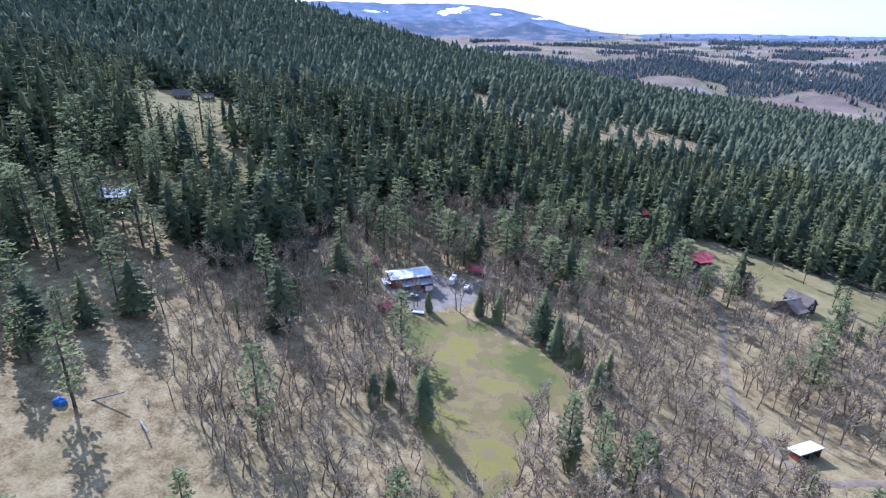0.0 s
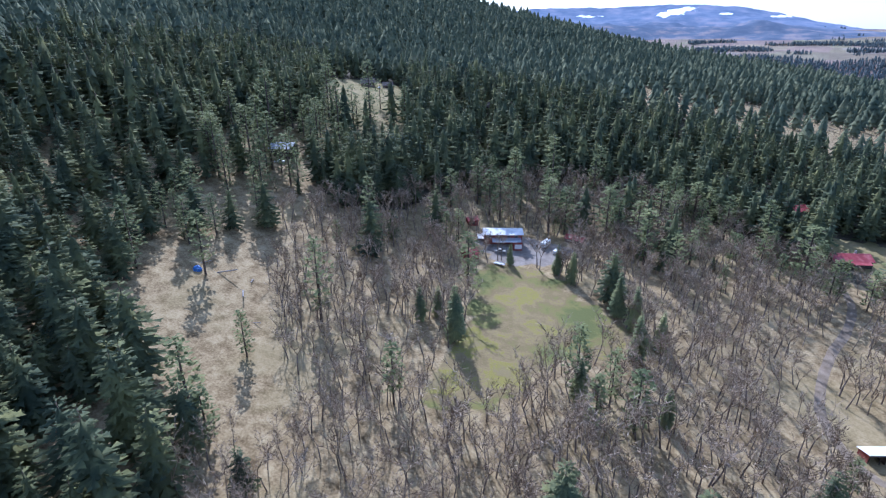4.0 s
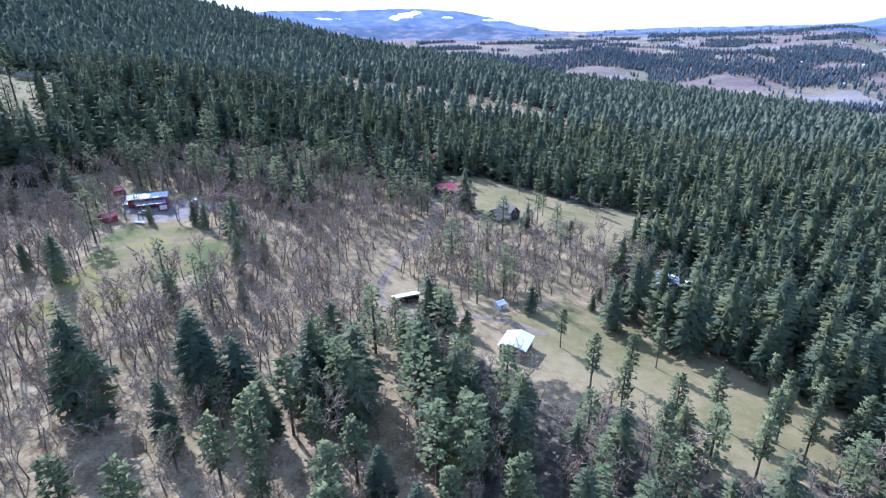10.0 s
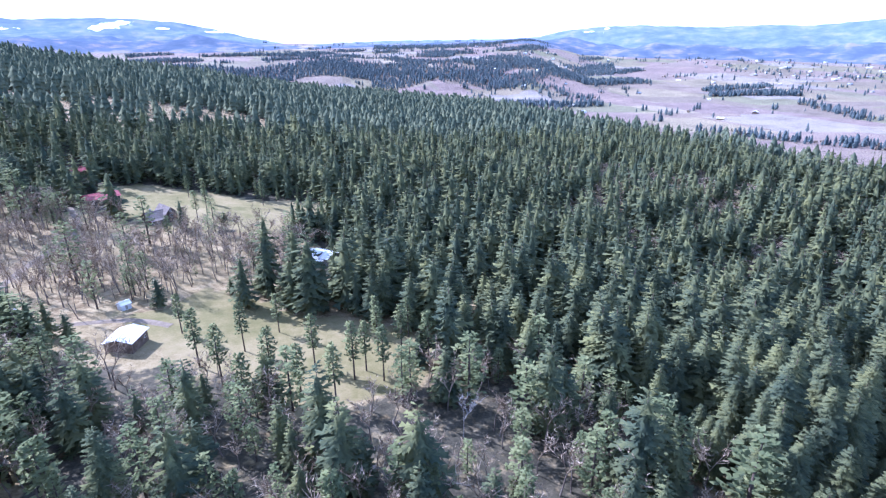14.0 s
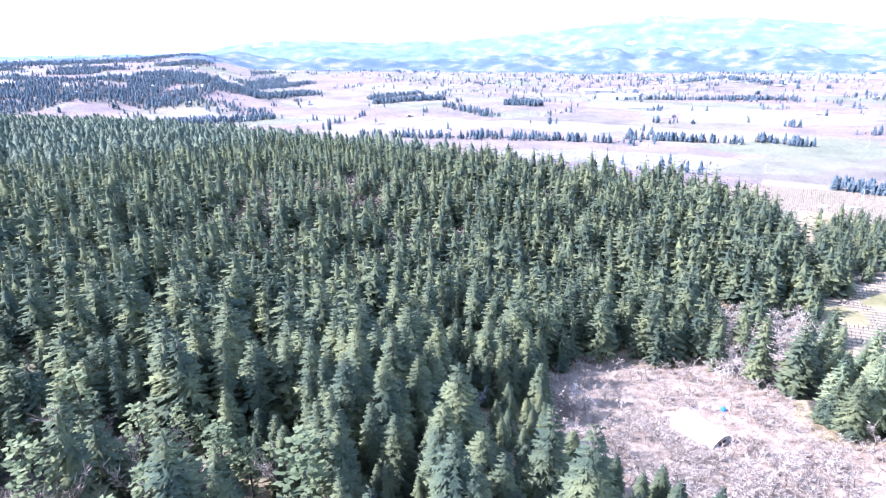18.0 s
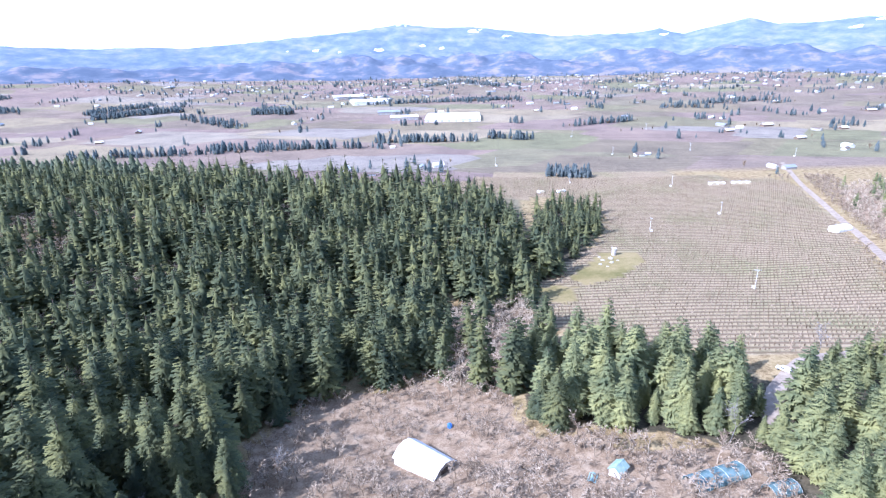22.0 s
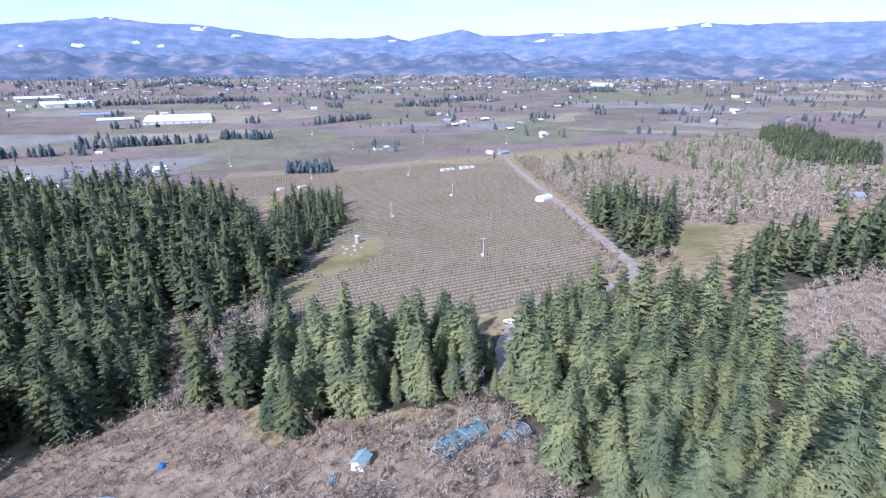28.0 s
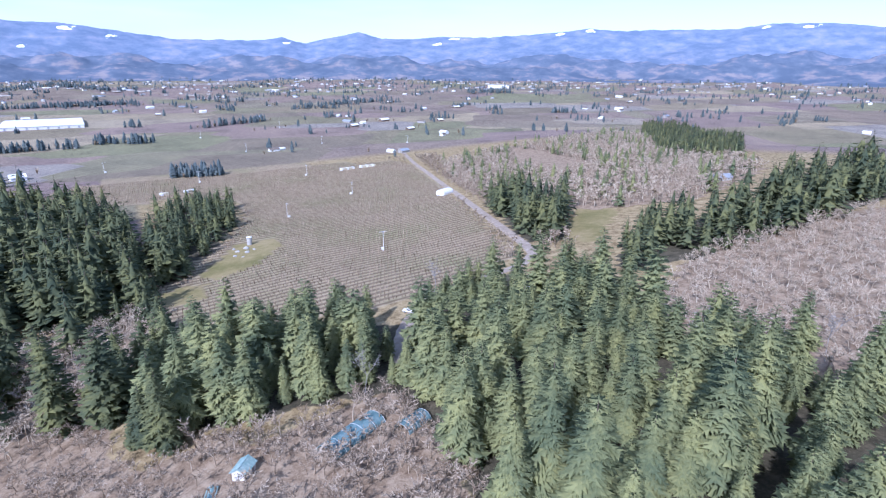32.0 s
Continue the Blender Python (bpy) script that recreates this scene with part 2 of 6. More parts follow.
def height(x, y):
    """Height of the ground at x, y (arrays or numbers)."""
    x, y = np.atleast_1d(np.asarray(x, float)), np.atleast_1d(np.asarray(y, float))
    ny, nx = LATTICE.shape
    u, v = np.clip((x - LAT_X0) / LAT_STEP, 0, nx - 1.001), np.clip((y - LAT_Y0) / LAT_STEP, 0, ny - 1.001)
    i, j = u.astype(int), v.astype(int)
    wu, wv = spline_weights(u - i), spline_weights(v - j)
    z = np.zeros_like(x)
    for a in range(4):
        for b in range(4):
            z += wu[a] * wv[b] * LATTICE[np.clip(j + b - 1, 0, ny - 1), np.clip(i + a - 1, 0, nx - 1)]
    for kx, ky, s, h in KNOLLS:
        z += h * np.exp(-((x - kx) ** 2 + (y - ky) ** 2) / (2 * s * s))
    d = np.hypot(x - FARMS[0], y - FARMS[1])
    valley = -79 + np.maximum(0, d - 1500) ** 1.5 * 95 / 3200 ** 1.5
    # the valley's north side climbs in a wooded bluff, then in fields
    bearing = np.degrees(np.arctan2(x - FARMS[0], y - FARMS[1]))
    side = np.clip((42 - bearing) / 7, 0, 1) * np.clip((bearing + 40) / 20, 0, 1)
    valley += side * side * (3 - 2 * side) * np.interp(d + 60 * np.sin(bearing * 0.55), [1650, 1950, 2300, 3200, 4200, 4640, 5200], [0, 38, 76, 84, 105, 50, -160])
    for hx, hy, s, h in DOWNS:
        valley += h * np.exp(-((x - hx) ** 2 + (y - hy) ** 2) / (2 * s * s))
    w = np.clip(np.maximum(np.maximum((x - 1000) / 250, (y - 1300) / 200), (-800 - y) / 200), 0, 1)
    w = w * w * (3 - 2 * w)
    w = np.where(x < -200, w * np.clip(1 - (-200 - x) / 400, 0, 1), w)
    e = np.clip((y - 1650) / 500, 0, 1)
    w = np.maximum(w, e * e * (3 - 2 * e))
    return z * (1 - w) + valley * w


def ground_z(x, y):
    return float(height(x, y)[0])


def inside(poly, x, y):
    """Which of the points lie inside the outline."""
    x, y = np.asarray(x, float), np.asarray(y, float)
    hit = np.zeros(x.shape, bool)
    px, py = poly[-1]
    for qx, qy in poly:
        if qy != py:
            cross = ((qy > y) != (py > y)) & (x < (px - qx) * (y - qy) / (py - qy) + qx)
            hit ^= cross
        px, py = qx, qy
    return hit


def near_line(line, x, y):
    """Distance from the points to a broken line."""
    x, y = np.asarray(x, float), np.asarray(y, float)
    best = np.full(x.shape, 1e9)
    for (ax, ay), (bx, by) in zip(line, line[1:]):
        dx, dy = bx - ax, by - ay
        s = np.clip(((x - ax) * dx + (y - ay) * dy) / (dx * dx + dy * dy), 0, 1)
        best = np.minimum(best, np.hypot(x - ax - s * dx, y - ay - s * dy))
    return best


# outlines of the plan, in metres
MEADOW = [(-13, 178), (-4, 188), (6, 189), (18, 183), (29, 170), (48, 156), (49, 139), (36, 131), (26, 126), (23, 107), (18, 97), (9, 90), (-4, 90), (0, 103), (0, 118), (-7, 142), (-10, 160)]
YARD = [(-13, 190), (-22, 200), (-20, 212), (-4, 217), (6, 220), (22, 220), (16, 197), (4, 190)]
GLADE_W = [(-84, 66), (-112, 104), (-122, 150), (-84, 147), (-66, 112), (-53, 88), (-28, 80), (-18, 60), (-39, 46), (-58, 56)]
UP_FIELD = [(-238, 425), (-222, 452), (-180, 456), (-158, 430), (-125, 345), (-92, 280), (-98, 240), (-130, 240), (-165, 300)]
OAKS_W = [(-35, 40), (-26, 65), (-60, 100), (-95, 149), (-86, 177), (-58, 200), (-43, 253), (-11, 290), (37, 310), (82, 290), (131, 245), (160, 205), (168, 185), (150, 140), (130, 112), (103, 100), (61, 77), (60, 40), (30, 22), (-9, 14)]
SHED_GRASS = [(79, 193), (106, 196), (122, 192), (116, 158), (130, 149), (150, 132), (160, 122), (143, 112), (107, 112), (102, 166)]
PASTURE_LOW = [(141, 138), (160, 120), (179, 137), (195, 125), (210, 101), (222, 97), (232, 86), (250, 70), (268, 62), (243, 50), (225, 42), (197, 40), (184, 58), (174, 76), (161, 90), (158, 105)]
PASTURE_UP = [(136, 299), (159, 306), (189, 290), (220, 262), (257, 253), (274, 241), (250, 209), (223, 194), (201, 200), (176, 208), (154, 232), (145, 265)]
BARN_CLEARING = [(396, -44), (431, -55), (441, -85), (456, -104), (502, -103), (520, -120), (516, -140), (476, -138), (425, -131), (398, -141), (406, -155), (395, -165), (392, -174), (392, -200), (362, -203), (330, -195), (318, -165), (329, -125), (345, -64)]
KNOLL_CLEARING = [(440, 190), (427, 214), (450, 230), (530, 272), (594, 300), (630, 245), (655, 236), (697, 120), (650, 100), (604, 172), (560, 225), (457, 194)]
OPEN_BELT = [(192, 59), (200, 50), (219, 37), (249, 22), (236, -2), (209, 12), (194, 25), (187, 39)]
BARN_VIEW = [(140, 95), (170, 103), (186, 72), (170, 55), (146, 66)]
PINES_W = [(-171, 203), (-154, 306), (-102, 263), (-100, 198), (-79, 149), (-98, 117), (-110, 108), (-135, 150)]
PALE_OAKS = [(526, -98), (541, -138), (512, -150), (486, -148), (447, -131), (432, -106), (455, -103)]
ORCHARD = [(512, -147), (545, -150), (571, -150), (612, -172), (650, -200), (712, -224), (790, -232), (833, -172), (800, -110), (857, -60), (948, -110), (957, -326), (885, -450), (736, -412), (476, -309), (464, -270), (455, -236), (474, -193), (492, -167)]
CLUMP_E = [(602, -142), (690, -158), (752, -160), (806, -185), (770, -221), (707, -215), (627, -186), (571, -157)]
SOUTH_WOOD = [(488, -146), (466, -172), (446, -205), (434, -226), (444, -262), (432, -300), (418, -318), (395, -302), (384, -286), (358, -288), (313, -285), (262, -300), (255, -235), (300, -205), (340, -196), (362, -203), (392, -202), (408, -160), (425, -138), (460, -142)]
SOUTH_WOOD_E = [(490, -328), (532, -348), (612, -382), (600, -405), (540, -400), (500, -362), (478, -345)]
SOUTH_WOOD_S = [(421, -322), (445, -352), (462, -392), (436, -448), (480, -560), (447, -614), (400, -520), (405, -430), (400, -380), (412, -350)]
STRIP = [(474, -345), (500, -365), (528, -403), (514, -427), (489, -392), (460, -352)]
OAK_HILL = [(386, -304), (408, -350), (412, -395), (400, -470), (380, -520), (330, -480), (310, -330), (313, -290), (335, -292), (358, -291), (373, -288)]
OAKS_S = [(760, -435), (833, -470), (894, -617), (936, -888), (647, -724), (520, -600), (480, -460), (514, -405), (556, -389), (640, -396)]
PASTURE_S = [(894, -617), (821, -622), (675, -567), (647, -493), (735, -513)]
RIDGE_WOOD_S = [(575, -655), (640, -760), (820, -985), (1000, -1150), (1060, -1090), (900, -905), (700, -690), (620, -640)]
ORCHARD_GREENS = [[(585, -170), (612, -187), (640, -202), (640, -228), (610, -225), (580, -205), (566, -180)], [(540, -152), (560, -150), (575, -158), (565, -176), (548, -172), (532, -168)]]
FARM_ROAD = [(1010, -500), (883, -458), (772, -426), (653, -387), (537, -344), (482, -323), (467, -313), (458, -295), (456, -268), (451, -247), (439, -234), (424, -222), (404, -212)]
LANE = [(126, 262), (132, 230), (126, 205), (117, 186), (111, 170), (107, 156), (105, 143), (108, 126), (116, 119), (130, 121), (146, 119), (156, 116), (166, 108)]
FOREST_EDGE_Y = [-150, -130, -110, -60, 80, 380, 625, 1000, 1500]
FOREST_EDGE_X = [600, 735, 780, 788, 778, 880, 850, 900, 700]
OAKS_E = [(131, 250), (158, 226), (176, 206), (201, 198), (223, 192), (240, 168), (222, 140), (205, 128), (180, 139), (158, 124), (148, 136), (150, 160), (140, 205)]
BARE_FIELD_N = [(-10, 640), (40, 520), (150, 480), (290, 520), (310, 620), (260, 710), (120, 740), (20, 740)]

# ---- ground: one sheet out to the horizon, finer where the path runs ----
def graded(lo, hi, step, out_lo, out_hi, grow=1.13):
    core = list(np.arange(lo, hi + 0.1, step))
    a, s = [lo], step
    while a[-1] > out_lo:
        s *= grow
        a.append(max(out_lo, a[-1] - s))
    b, s = [hi], step
    while b[-1] < out_hi:
        s *= grow
        b.append(min(out_hi, b[-1] + s))
    return np.array(a[:0:-1] + core + b[1:])


def grid_mesh(name, gx, gy, fz):
    X, Y = np.meshgrid(gx, gy)
    Z = fz(X.ravel(), Y.ravel())
    me = bpy.data.meshes.new(name)
    nx, ny = len(gx), len(gy)
    idx = np.arange(nx * ny).reshape(ny, nx)
    quads = np.stack([idx[:-1, :-1], idx[:-1, 1:], idx[1:, 1:], idx[1:, :-1]], -1).reshape(-1, 4)
    fill_mesh(me, np.stack([X.ravel(), Y.ravel(), Z], -1), quads)
    return me, X.ravel(), Y.ravel()


def fill_mesh(me, verts, faces, mats=None):
    """Vertices and faces (all of one size) into a mesh, fast."""
    k = faces.shape[1]
    me.vertices.add(len(verts))
    me.vertices.foreach_set("co", np.asarray(verts, np.float32).ravel())
    me.loops.add(faces.size)
    me.loops.foreach_set("vertex_index", faces.astype(np.int32).ravel())
    me.polygons.add(len(faces))
    me.polygons.foreach_set("loop_start", np.arange(0, faces.size, k, dtype=np.int32))
    if mats is not None:
        me.polygons.foreach_set("material_index", np.asarray(mats, np.int32))
    me.update(calc_edges=True)
    me.validate()


ground_me, GX, GY = grid_mesh("ground", graded(-240, 720, 5, -4900, 5100), graded(-420, 460, 5, -4900, 5000), height)
ground_me.polygons.foreach_set("use_smooth", np.ones(len(ground_me.polygons), bool))
# what grows or lies on the ground: green meadow, pasture, worn earth, farmed valley
cover = np.zeros((len(GX), 4), np.float32)
cover[:, 0] = inside(MEADOW, GX, GY)
pasture = np.zeros(len(GX), bool)
for p in (PASTURE_LOW, PASTURE_UP, UP_FIELD, STRIP, PASTURE_S):
    pasture |= inside(p, GX, GY)
cover[:, 1] = pasture
worn = np.zeros(len(GX), bool)
for p in (YARD,):
    worn |= inside(p, GX, GY)
cover[:, 2] = worn
hill_edge = np.interp(GY, FOREST_EDGE_Y, FOREST_EDGE_X)
cover[:, 3] = (inside(ORCHARD, GX, GY) | (GX > hill_edge + 6) & (GY > -150) | (GX > 960) | (GY > 1500) & (GX > -200) | (GY < -760) & (GX > 400))
# and the dark floor of the woods, the tan orchard floor, the scrub's thin brown grass
floor_mask = np.zeros((len(GX), 4), np.float32)
floor_mask[:, 0] = (GX < hill_edge - 4) & (GY > -150) & (GY > 150 - 0.42 * GX) & ((GY > 135) | (GX > 285))
for p in (SOUTH_WOOD, SOUTH_WOOD_E, SOUTH_WOOD_S, CLUMP_E):
    floor_mask[:, 0] = np.maximum(floor_mask[:, 0], inside(p, GX, GY))
for p in (MEADOW, YARD, GLADE_W, OAKS_W, OAKS_E, SHED_GRASS, PASTURE_LOW, PASTURE_UP, UP_FIELD, BARN_CLEARING, KNOLL_CLEARING, ORCHARD, STRIP, BARE_FIELD_N, OAK_HILL, OPEN_BELT, PINES_W, PALE_OAKS):
    floor_mask[inside(p, GX, GY), 0] = 0
# belt ground darkened in ragged patches: tree shade painted with the woods' floor colour
floor_mask[(GY < 105) & (GX > 130) & (GX < 285) & (GY > -0.5 * GX + 10) & (GY < 150 - 0.42 * GX) & ~inside(PASTURE_LOW, GX, GY), 0] = 0.6
floor_mask[:, 1] = inside(ORCHARD, GX, GY) & (GX < 950)
for p in ORCHARD_GREENS:
    floor_mask[inside(p, GX, GY), 1] = 0
    cover[inside(p, GX, GY), 3] = 0
    cover[inside(p, GX, GY), 1] = 1
floor_mask[:, 2] = inside(BARN_CLEARING, GX, GY) | inside(OAK_HILL, GX, GY) | inside(PALE_OAKS, GX, GY) | inside(OAKS_S, GX, GY)
floor_mask[:, 3] = 1
attr = ground_me.color_attributes.new("floor", "FLOAT_COLOR", "POINT")
attr.data.foreach_set("color", floor_mask.ravel())
attr = ground_me.color_attributes.new("cover", "FLOAT_COLOR", "POINT")
attr.data.foreach_set("color", cover.ravel())


def ground_material():
    m = bpy.data.materials.new("hillside_and_fields")
    m.use_nodes = True
    n, l = m.node_tree.nodes, m.node_tree.links
    b = n["Principled BSDF"]
    b.inputs["Roughness"].default_value, b.inputs["Specular IOR Level"].default_value = 0.95, 0.15
    pos = n.new("ShaderNodeNewGeometry").outputs["Position"]

    def noise_node(scale, detail=5.0, vec=pos, rough=0.55):
        t = n.new("ShaderNodeTexNoise")
        t.inputs["Scale"].default_value, t.inputs["Detail"].default_value, t.inputs["Roughness"].default_value = scale, detail, rough
        l.new(vec, t.inputs["Vector"])
        return t.outputs["Fac"]

    def ramp(fac, stops):
        r = n.new("ShaderNodeValToRGB")
        e = r.color_ramp.elements
        for i, (p, c) in enumerate(stops):
            if i < 2:
                e[i].position, e[i].color = p, (*c, 1)
            else:
                e.new(p).color = (*c, 1)
        l.new(fac, r.inputs[0])
        return r.outputs[0]

    def mix(fac, a, c):
        x = n.new("ShaderNodeMixRGB")
        l.new(fac, x.inputs["Fac"])
        l.new(a, x.inputs["Color1"])
        l.new(c, x.inputs["Color2"])
        return x.outputs[0]

    def math2(op, a, c):
        x = n.new("ShaderNodeMath")
        x.operation = op
        for s, v in zip(x.inputs, (a, c)):
            if isinstance(v, (int, float)):
                s.default_value = v
            else:
                l.new(v, s)
        return x.outputs[0]

    coarse, middle, fine = noise_node(0.03, 6), noise_node(0.25, 6), noise_node(1.6, 4)
    both = math2("ADD", math2("MULTIPLY", middle, 0.6), math2("MULTIPLY", fine, 0.4))
    litter = ramp(both, [(0.32, (0.110, 0.075, 0.036)), (0.44, (0.240, 0.174, 0.090)), (0.54, (0.365, 0.278, 0.152)), (0.68, (0.500, 0.400, 0.232))])
    grass = ramp(math2("ADD", math2("MULTIPLY", coarse, 0.6), math2("MULTIPLY", both, 0.4)),
                 [(0.36, (0.160, 0.146, 0.055)), (0.46, (0.232, 0.194, 0.082)), (0.54, (0.300, 0.240, 0.116)), (0.66, (0.370, 0.290, 0.160))])
    meadow = ramp(math2("ADD", math2("MULTIPLY", noise_node(0.05, 5), 0.7), math2("MULTIPLY", both, 0.3)),
                  [(0.40, (0.140, 0.150, 0.052)), (0.45, (0.215, 0.198, 0.066)), (0.49, (0.215, 0.162, 0.078)), (0.53, (0.270, 0.208, 0.105)), (0.56, (0.262, 0.232, 0.056)), (0.62, (0.250, 0.198, 0.098))])
    earth = ramp(both, [(0.35, (0.20, 0.17, 0.14)), (0.5, (0.27, 0.235, 0.20)), (0.65, (0.35, 0.31, 0.27))])
    # the valley's patchwork of orchards and fields
    mp = n.new("ShaderNodeMapping")
    mp.inputs["Rotation"].default_value = (0, 0, radians(22))
    mp.inputs["Scale"].default_value = (0.0062, 0.0040, 0.0)
    l.new(pos, mp.inputs["Vector"])
    vor = n.new("ShaderNodeTexVoronoi")
    vor.feature, vor.distance = "F1", "CHEBYCHEV"
    vor.inputs["Scale"].default_value, vor.inputs["Randomness"].default_value = 1.0, 0.75
    l.new(mp.outputs[0], vor.inputs["Vector"])
    sep = n.new("ShaderNodeSeparateColor")
    l.new(vor.outputs["Color"], sep.inputs[0])
    fields = ramp(sep.outputs[0], [(0.0, (0.262, 0.205, 0.195)), (0.22, (0.295, 0.230, 0.205)), (0.36, (0.225, 0.195, 0.150)), (0.50, (0.285, 0.225, 0.205)), (0.62, (0.235, 0.235, 0.150)), (0.74, (0.265, 0.228, 0.165)), (0.84, (0.375, 0.320, 0.235)), (0.93, (0.31, 0.285, 0.27))])
    speck = ramp(math2("ADD", math2("MULTIPLY", noise_node(0.012, 8, rough=0.7), 0.6), math2("MULTIPLY", both, 0.4)),
                 [(0.38, (0.62, 0.61, 0.63)), (0.5, (0.95, 0.94, 0.94)), (0.62, (1.15, 1.13, 1.08))])
    mul = n.new("ShaderNodeMixRGB")
    mul.blend_type, mul.inputs["Fac"].default_value = "MULTIPLY", 1.0
    l.new(fields, mul.inputs["Color1"])
    l.new(speck, mul.inputs["Color2"])
    # planted rows: bare strips under the trees, grass between
    dot = n.new("ShaderNodeVectorMath")
    dot.operation = "DOT_PRODUCT"
    l.new(pos, dot.inputs[0])
    dot.inputs[1].default_value = (-math.sin(ROW_ANGLE), math.cos(ROW_ANGLE), 0)
    off = -700 * -math.sin(ROW_ANGLE) + 280 * math.cos(ROW_ANGLE)
    phase = math2("PINGPONG", math2("ADD", dot.outputs["Value"], off + 520), 2.6)
    strip = ramp(math2("ADD", math2("MULTIPLY", phase, 0.38), math2("MULTIPLY", math2("SUBTRACT", both, 0.5), 0.9)), [(0.25, (0.60, 0.54, 0.50)), (0.55, (1.05, 1.04, 0.98)), (0.95, (1.24, 1.22, 1.04))])
    rows = n.new("ShaderNodeMixRGB")
    rows.blend_type, rows.inputs["Fac"].default_value = "MULTIPLY", 1.0
    l.new(mul.outputs[0], rows.inputs["Color1"])
    l.new(strip, rows.inputs["Color2"])
    mul = rows
    ca = n.new("ShaderNodeVertexColor")
    ca.layer_name = "cover"
    cs = n.new("ShaderNodeSeparateColor")
    l.new(ca.outputs["Color"], cs.inputs[0])
    ragged = math2("SUBTRACT", noise_node(0.35, 4), 0.5)

    def edge(v):
        r = math2("ADD", v, math2("MULTIPLY", ragged, 0.9))
        s = n.new("ShaderNodeMapRange")
        s.inputs["From Min"].default_value, s.inputs["From Max"].default_value = 0.4, 0.6
        l.new(r, s.inputs["Value"])
        return s.outputs[0]

    tuft = n.new("ShaderNodeMapRange")
    tuft.inputs["From Min"].default_value, tuft.inputs["From Max"].default_value = 0.52, 0.66
    l.new(coarse, tuft.inputs["Value"])
    col = mix(math2("MULTIPLY", tuft.outputs[0], 0.7), litter, grass)
    col = mix(edge(cs.outputs[1]), col, grass)
    col = mix(edge(cs.outputs[0]), col, meadow)
    col = mix(edge(cs.outputs[2]), col, earth)
    fa = n.new("ShaderNodeVertexColor")
    fa.layer_name = "floor"
    fs = n.new("ShaderNodeSeparateColor")
    l.new(fa.outputs["Color"], fs.inputs[0])
    # dark needle litter, its tone also painting in the shade between trees
    shaded_duff = ramp(both, [(0.35, (0.045, 0.040, 0.028)), (0.5, (0.085, 0.075, 0.05)), (0.65, (0.15, 0.125, 0.085))])
    thin = ramp(both, [(0.32, (0.150, 0.100, 0.064)), (0.48, (0.285, 0.208, 0.138)), (0.62, (0.410, 0.318, 0.222))])
    alley = ramp(math2("ADD", math2("MULTIPLY", noise_node(0.02, 4), 0.6), math2("MULTIPLY", both, 0.4)), [(0.38, (0.265, 0.24, 0.145)), (0.5, (0.315, 0.258, 0.178)), (0.62, (0.34, 0.272, 0.195))])
    alley_rows = n.new("ShaderNodeMixRGB")
    alley_rows.blend_type, alley_rows.inputs["Fac"].default_value = "MULTIPLY", 1.0
    l.new(alley, alley_rows.inputs["Color1"])
    l.new(strip, alley_rows.inputs["Color2"])
    col = mix(edge(fs.outputs[0]), col, shaded_duff)
    col = mix(edge(fs.outputs[2]), col, thin)
    col = mix(ca.outputs["Alpha"], col, mul.outputs[0])
    col = mix(edge(fs.outputs[1]), col, alley_rows.outputs[0])
    l.new(col, b.inputs["Base Color"])
    bump = n.new("ShaderNodeBump")
    bump.inputs["Strength"].default_value, bump.inputs["Distance"].default_value = 0.6, 0.5
    l.new(both, bump.inputs["Height"])
    l.new(bump.outputs[0], b.inputs["Normal"])
    return m


ground_me.materials.append(ground_material())
ground = tagged(new("ground", ground_me), "dry tan hillside, green meadow and dormant brown orchard valley", "ground", kind="structure")


def ribbon(name, line, width, mat, lift, label, crown=0.0):
    """A road laid on the ground along a broken line, smoothed."""
    pts = [Vector((*p, 0)) for p in line]
    path = []
    for i in range(len(pts) - 1):
        p0, p1, p2, p3 = pts[max(i - 1, 0)], pts[i], pts[i + 1], pts[min(i + 2, len(pts) - 1)]
        k = max(2, int((p2 - p1).length / 3))
        for s in range(k):
            f = s / k
            w = spline_weights(f)
            path.append(p0 * w[0] + p1 * w[1] + p2 * w[2] + p3 * w[3])
    path.append(pts[-1])
    rnd = random.Random(len(line))
    verts, faces = [], []
    cols = (-0.5, -0.25, 0.0, 0.25, 0.5)
    for i, p in enumerate(path):
        d = (path[min(i + 1, len(path) - 1)] - path[max(i - 1, 0)]).normalized()
        side = Vector((d.y, -d.x, 0))
        w = width * (1 + rnd.uniform(-0.08, 0.08))
        for c in cols:
            q = p + side * (c * w)
            verts.append((q.x, q.y, ground_z(q.x, q.y) + (lift if abs(c) < 0.4 else -0.05)))
    for i in range(len(path) - 1):
        for j in range(4):
            a = i * 5 + j
            faces.append((a, a + 1, a + 6, a + 5))
    me = bpy.data.meshes.new(name)
    me.from_pydata(verts, [], faces)
    me.polygons.foreach_set("use_smooth", np.ones(len(faces), bool))
    me.materials.append(mat)
    return tagged(new(name, me), label, "road", kind="structure")


ribbon("road", FARM_ROAD, 6.4, GRAVEL, 0.14, "pale gravel farm road along the orchard")
ribbon("lane", LANE, 3.8, LANE_DIRT, 0.12, "narrow grey gravel lane between bare oaks")


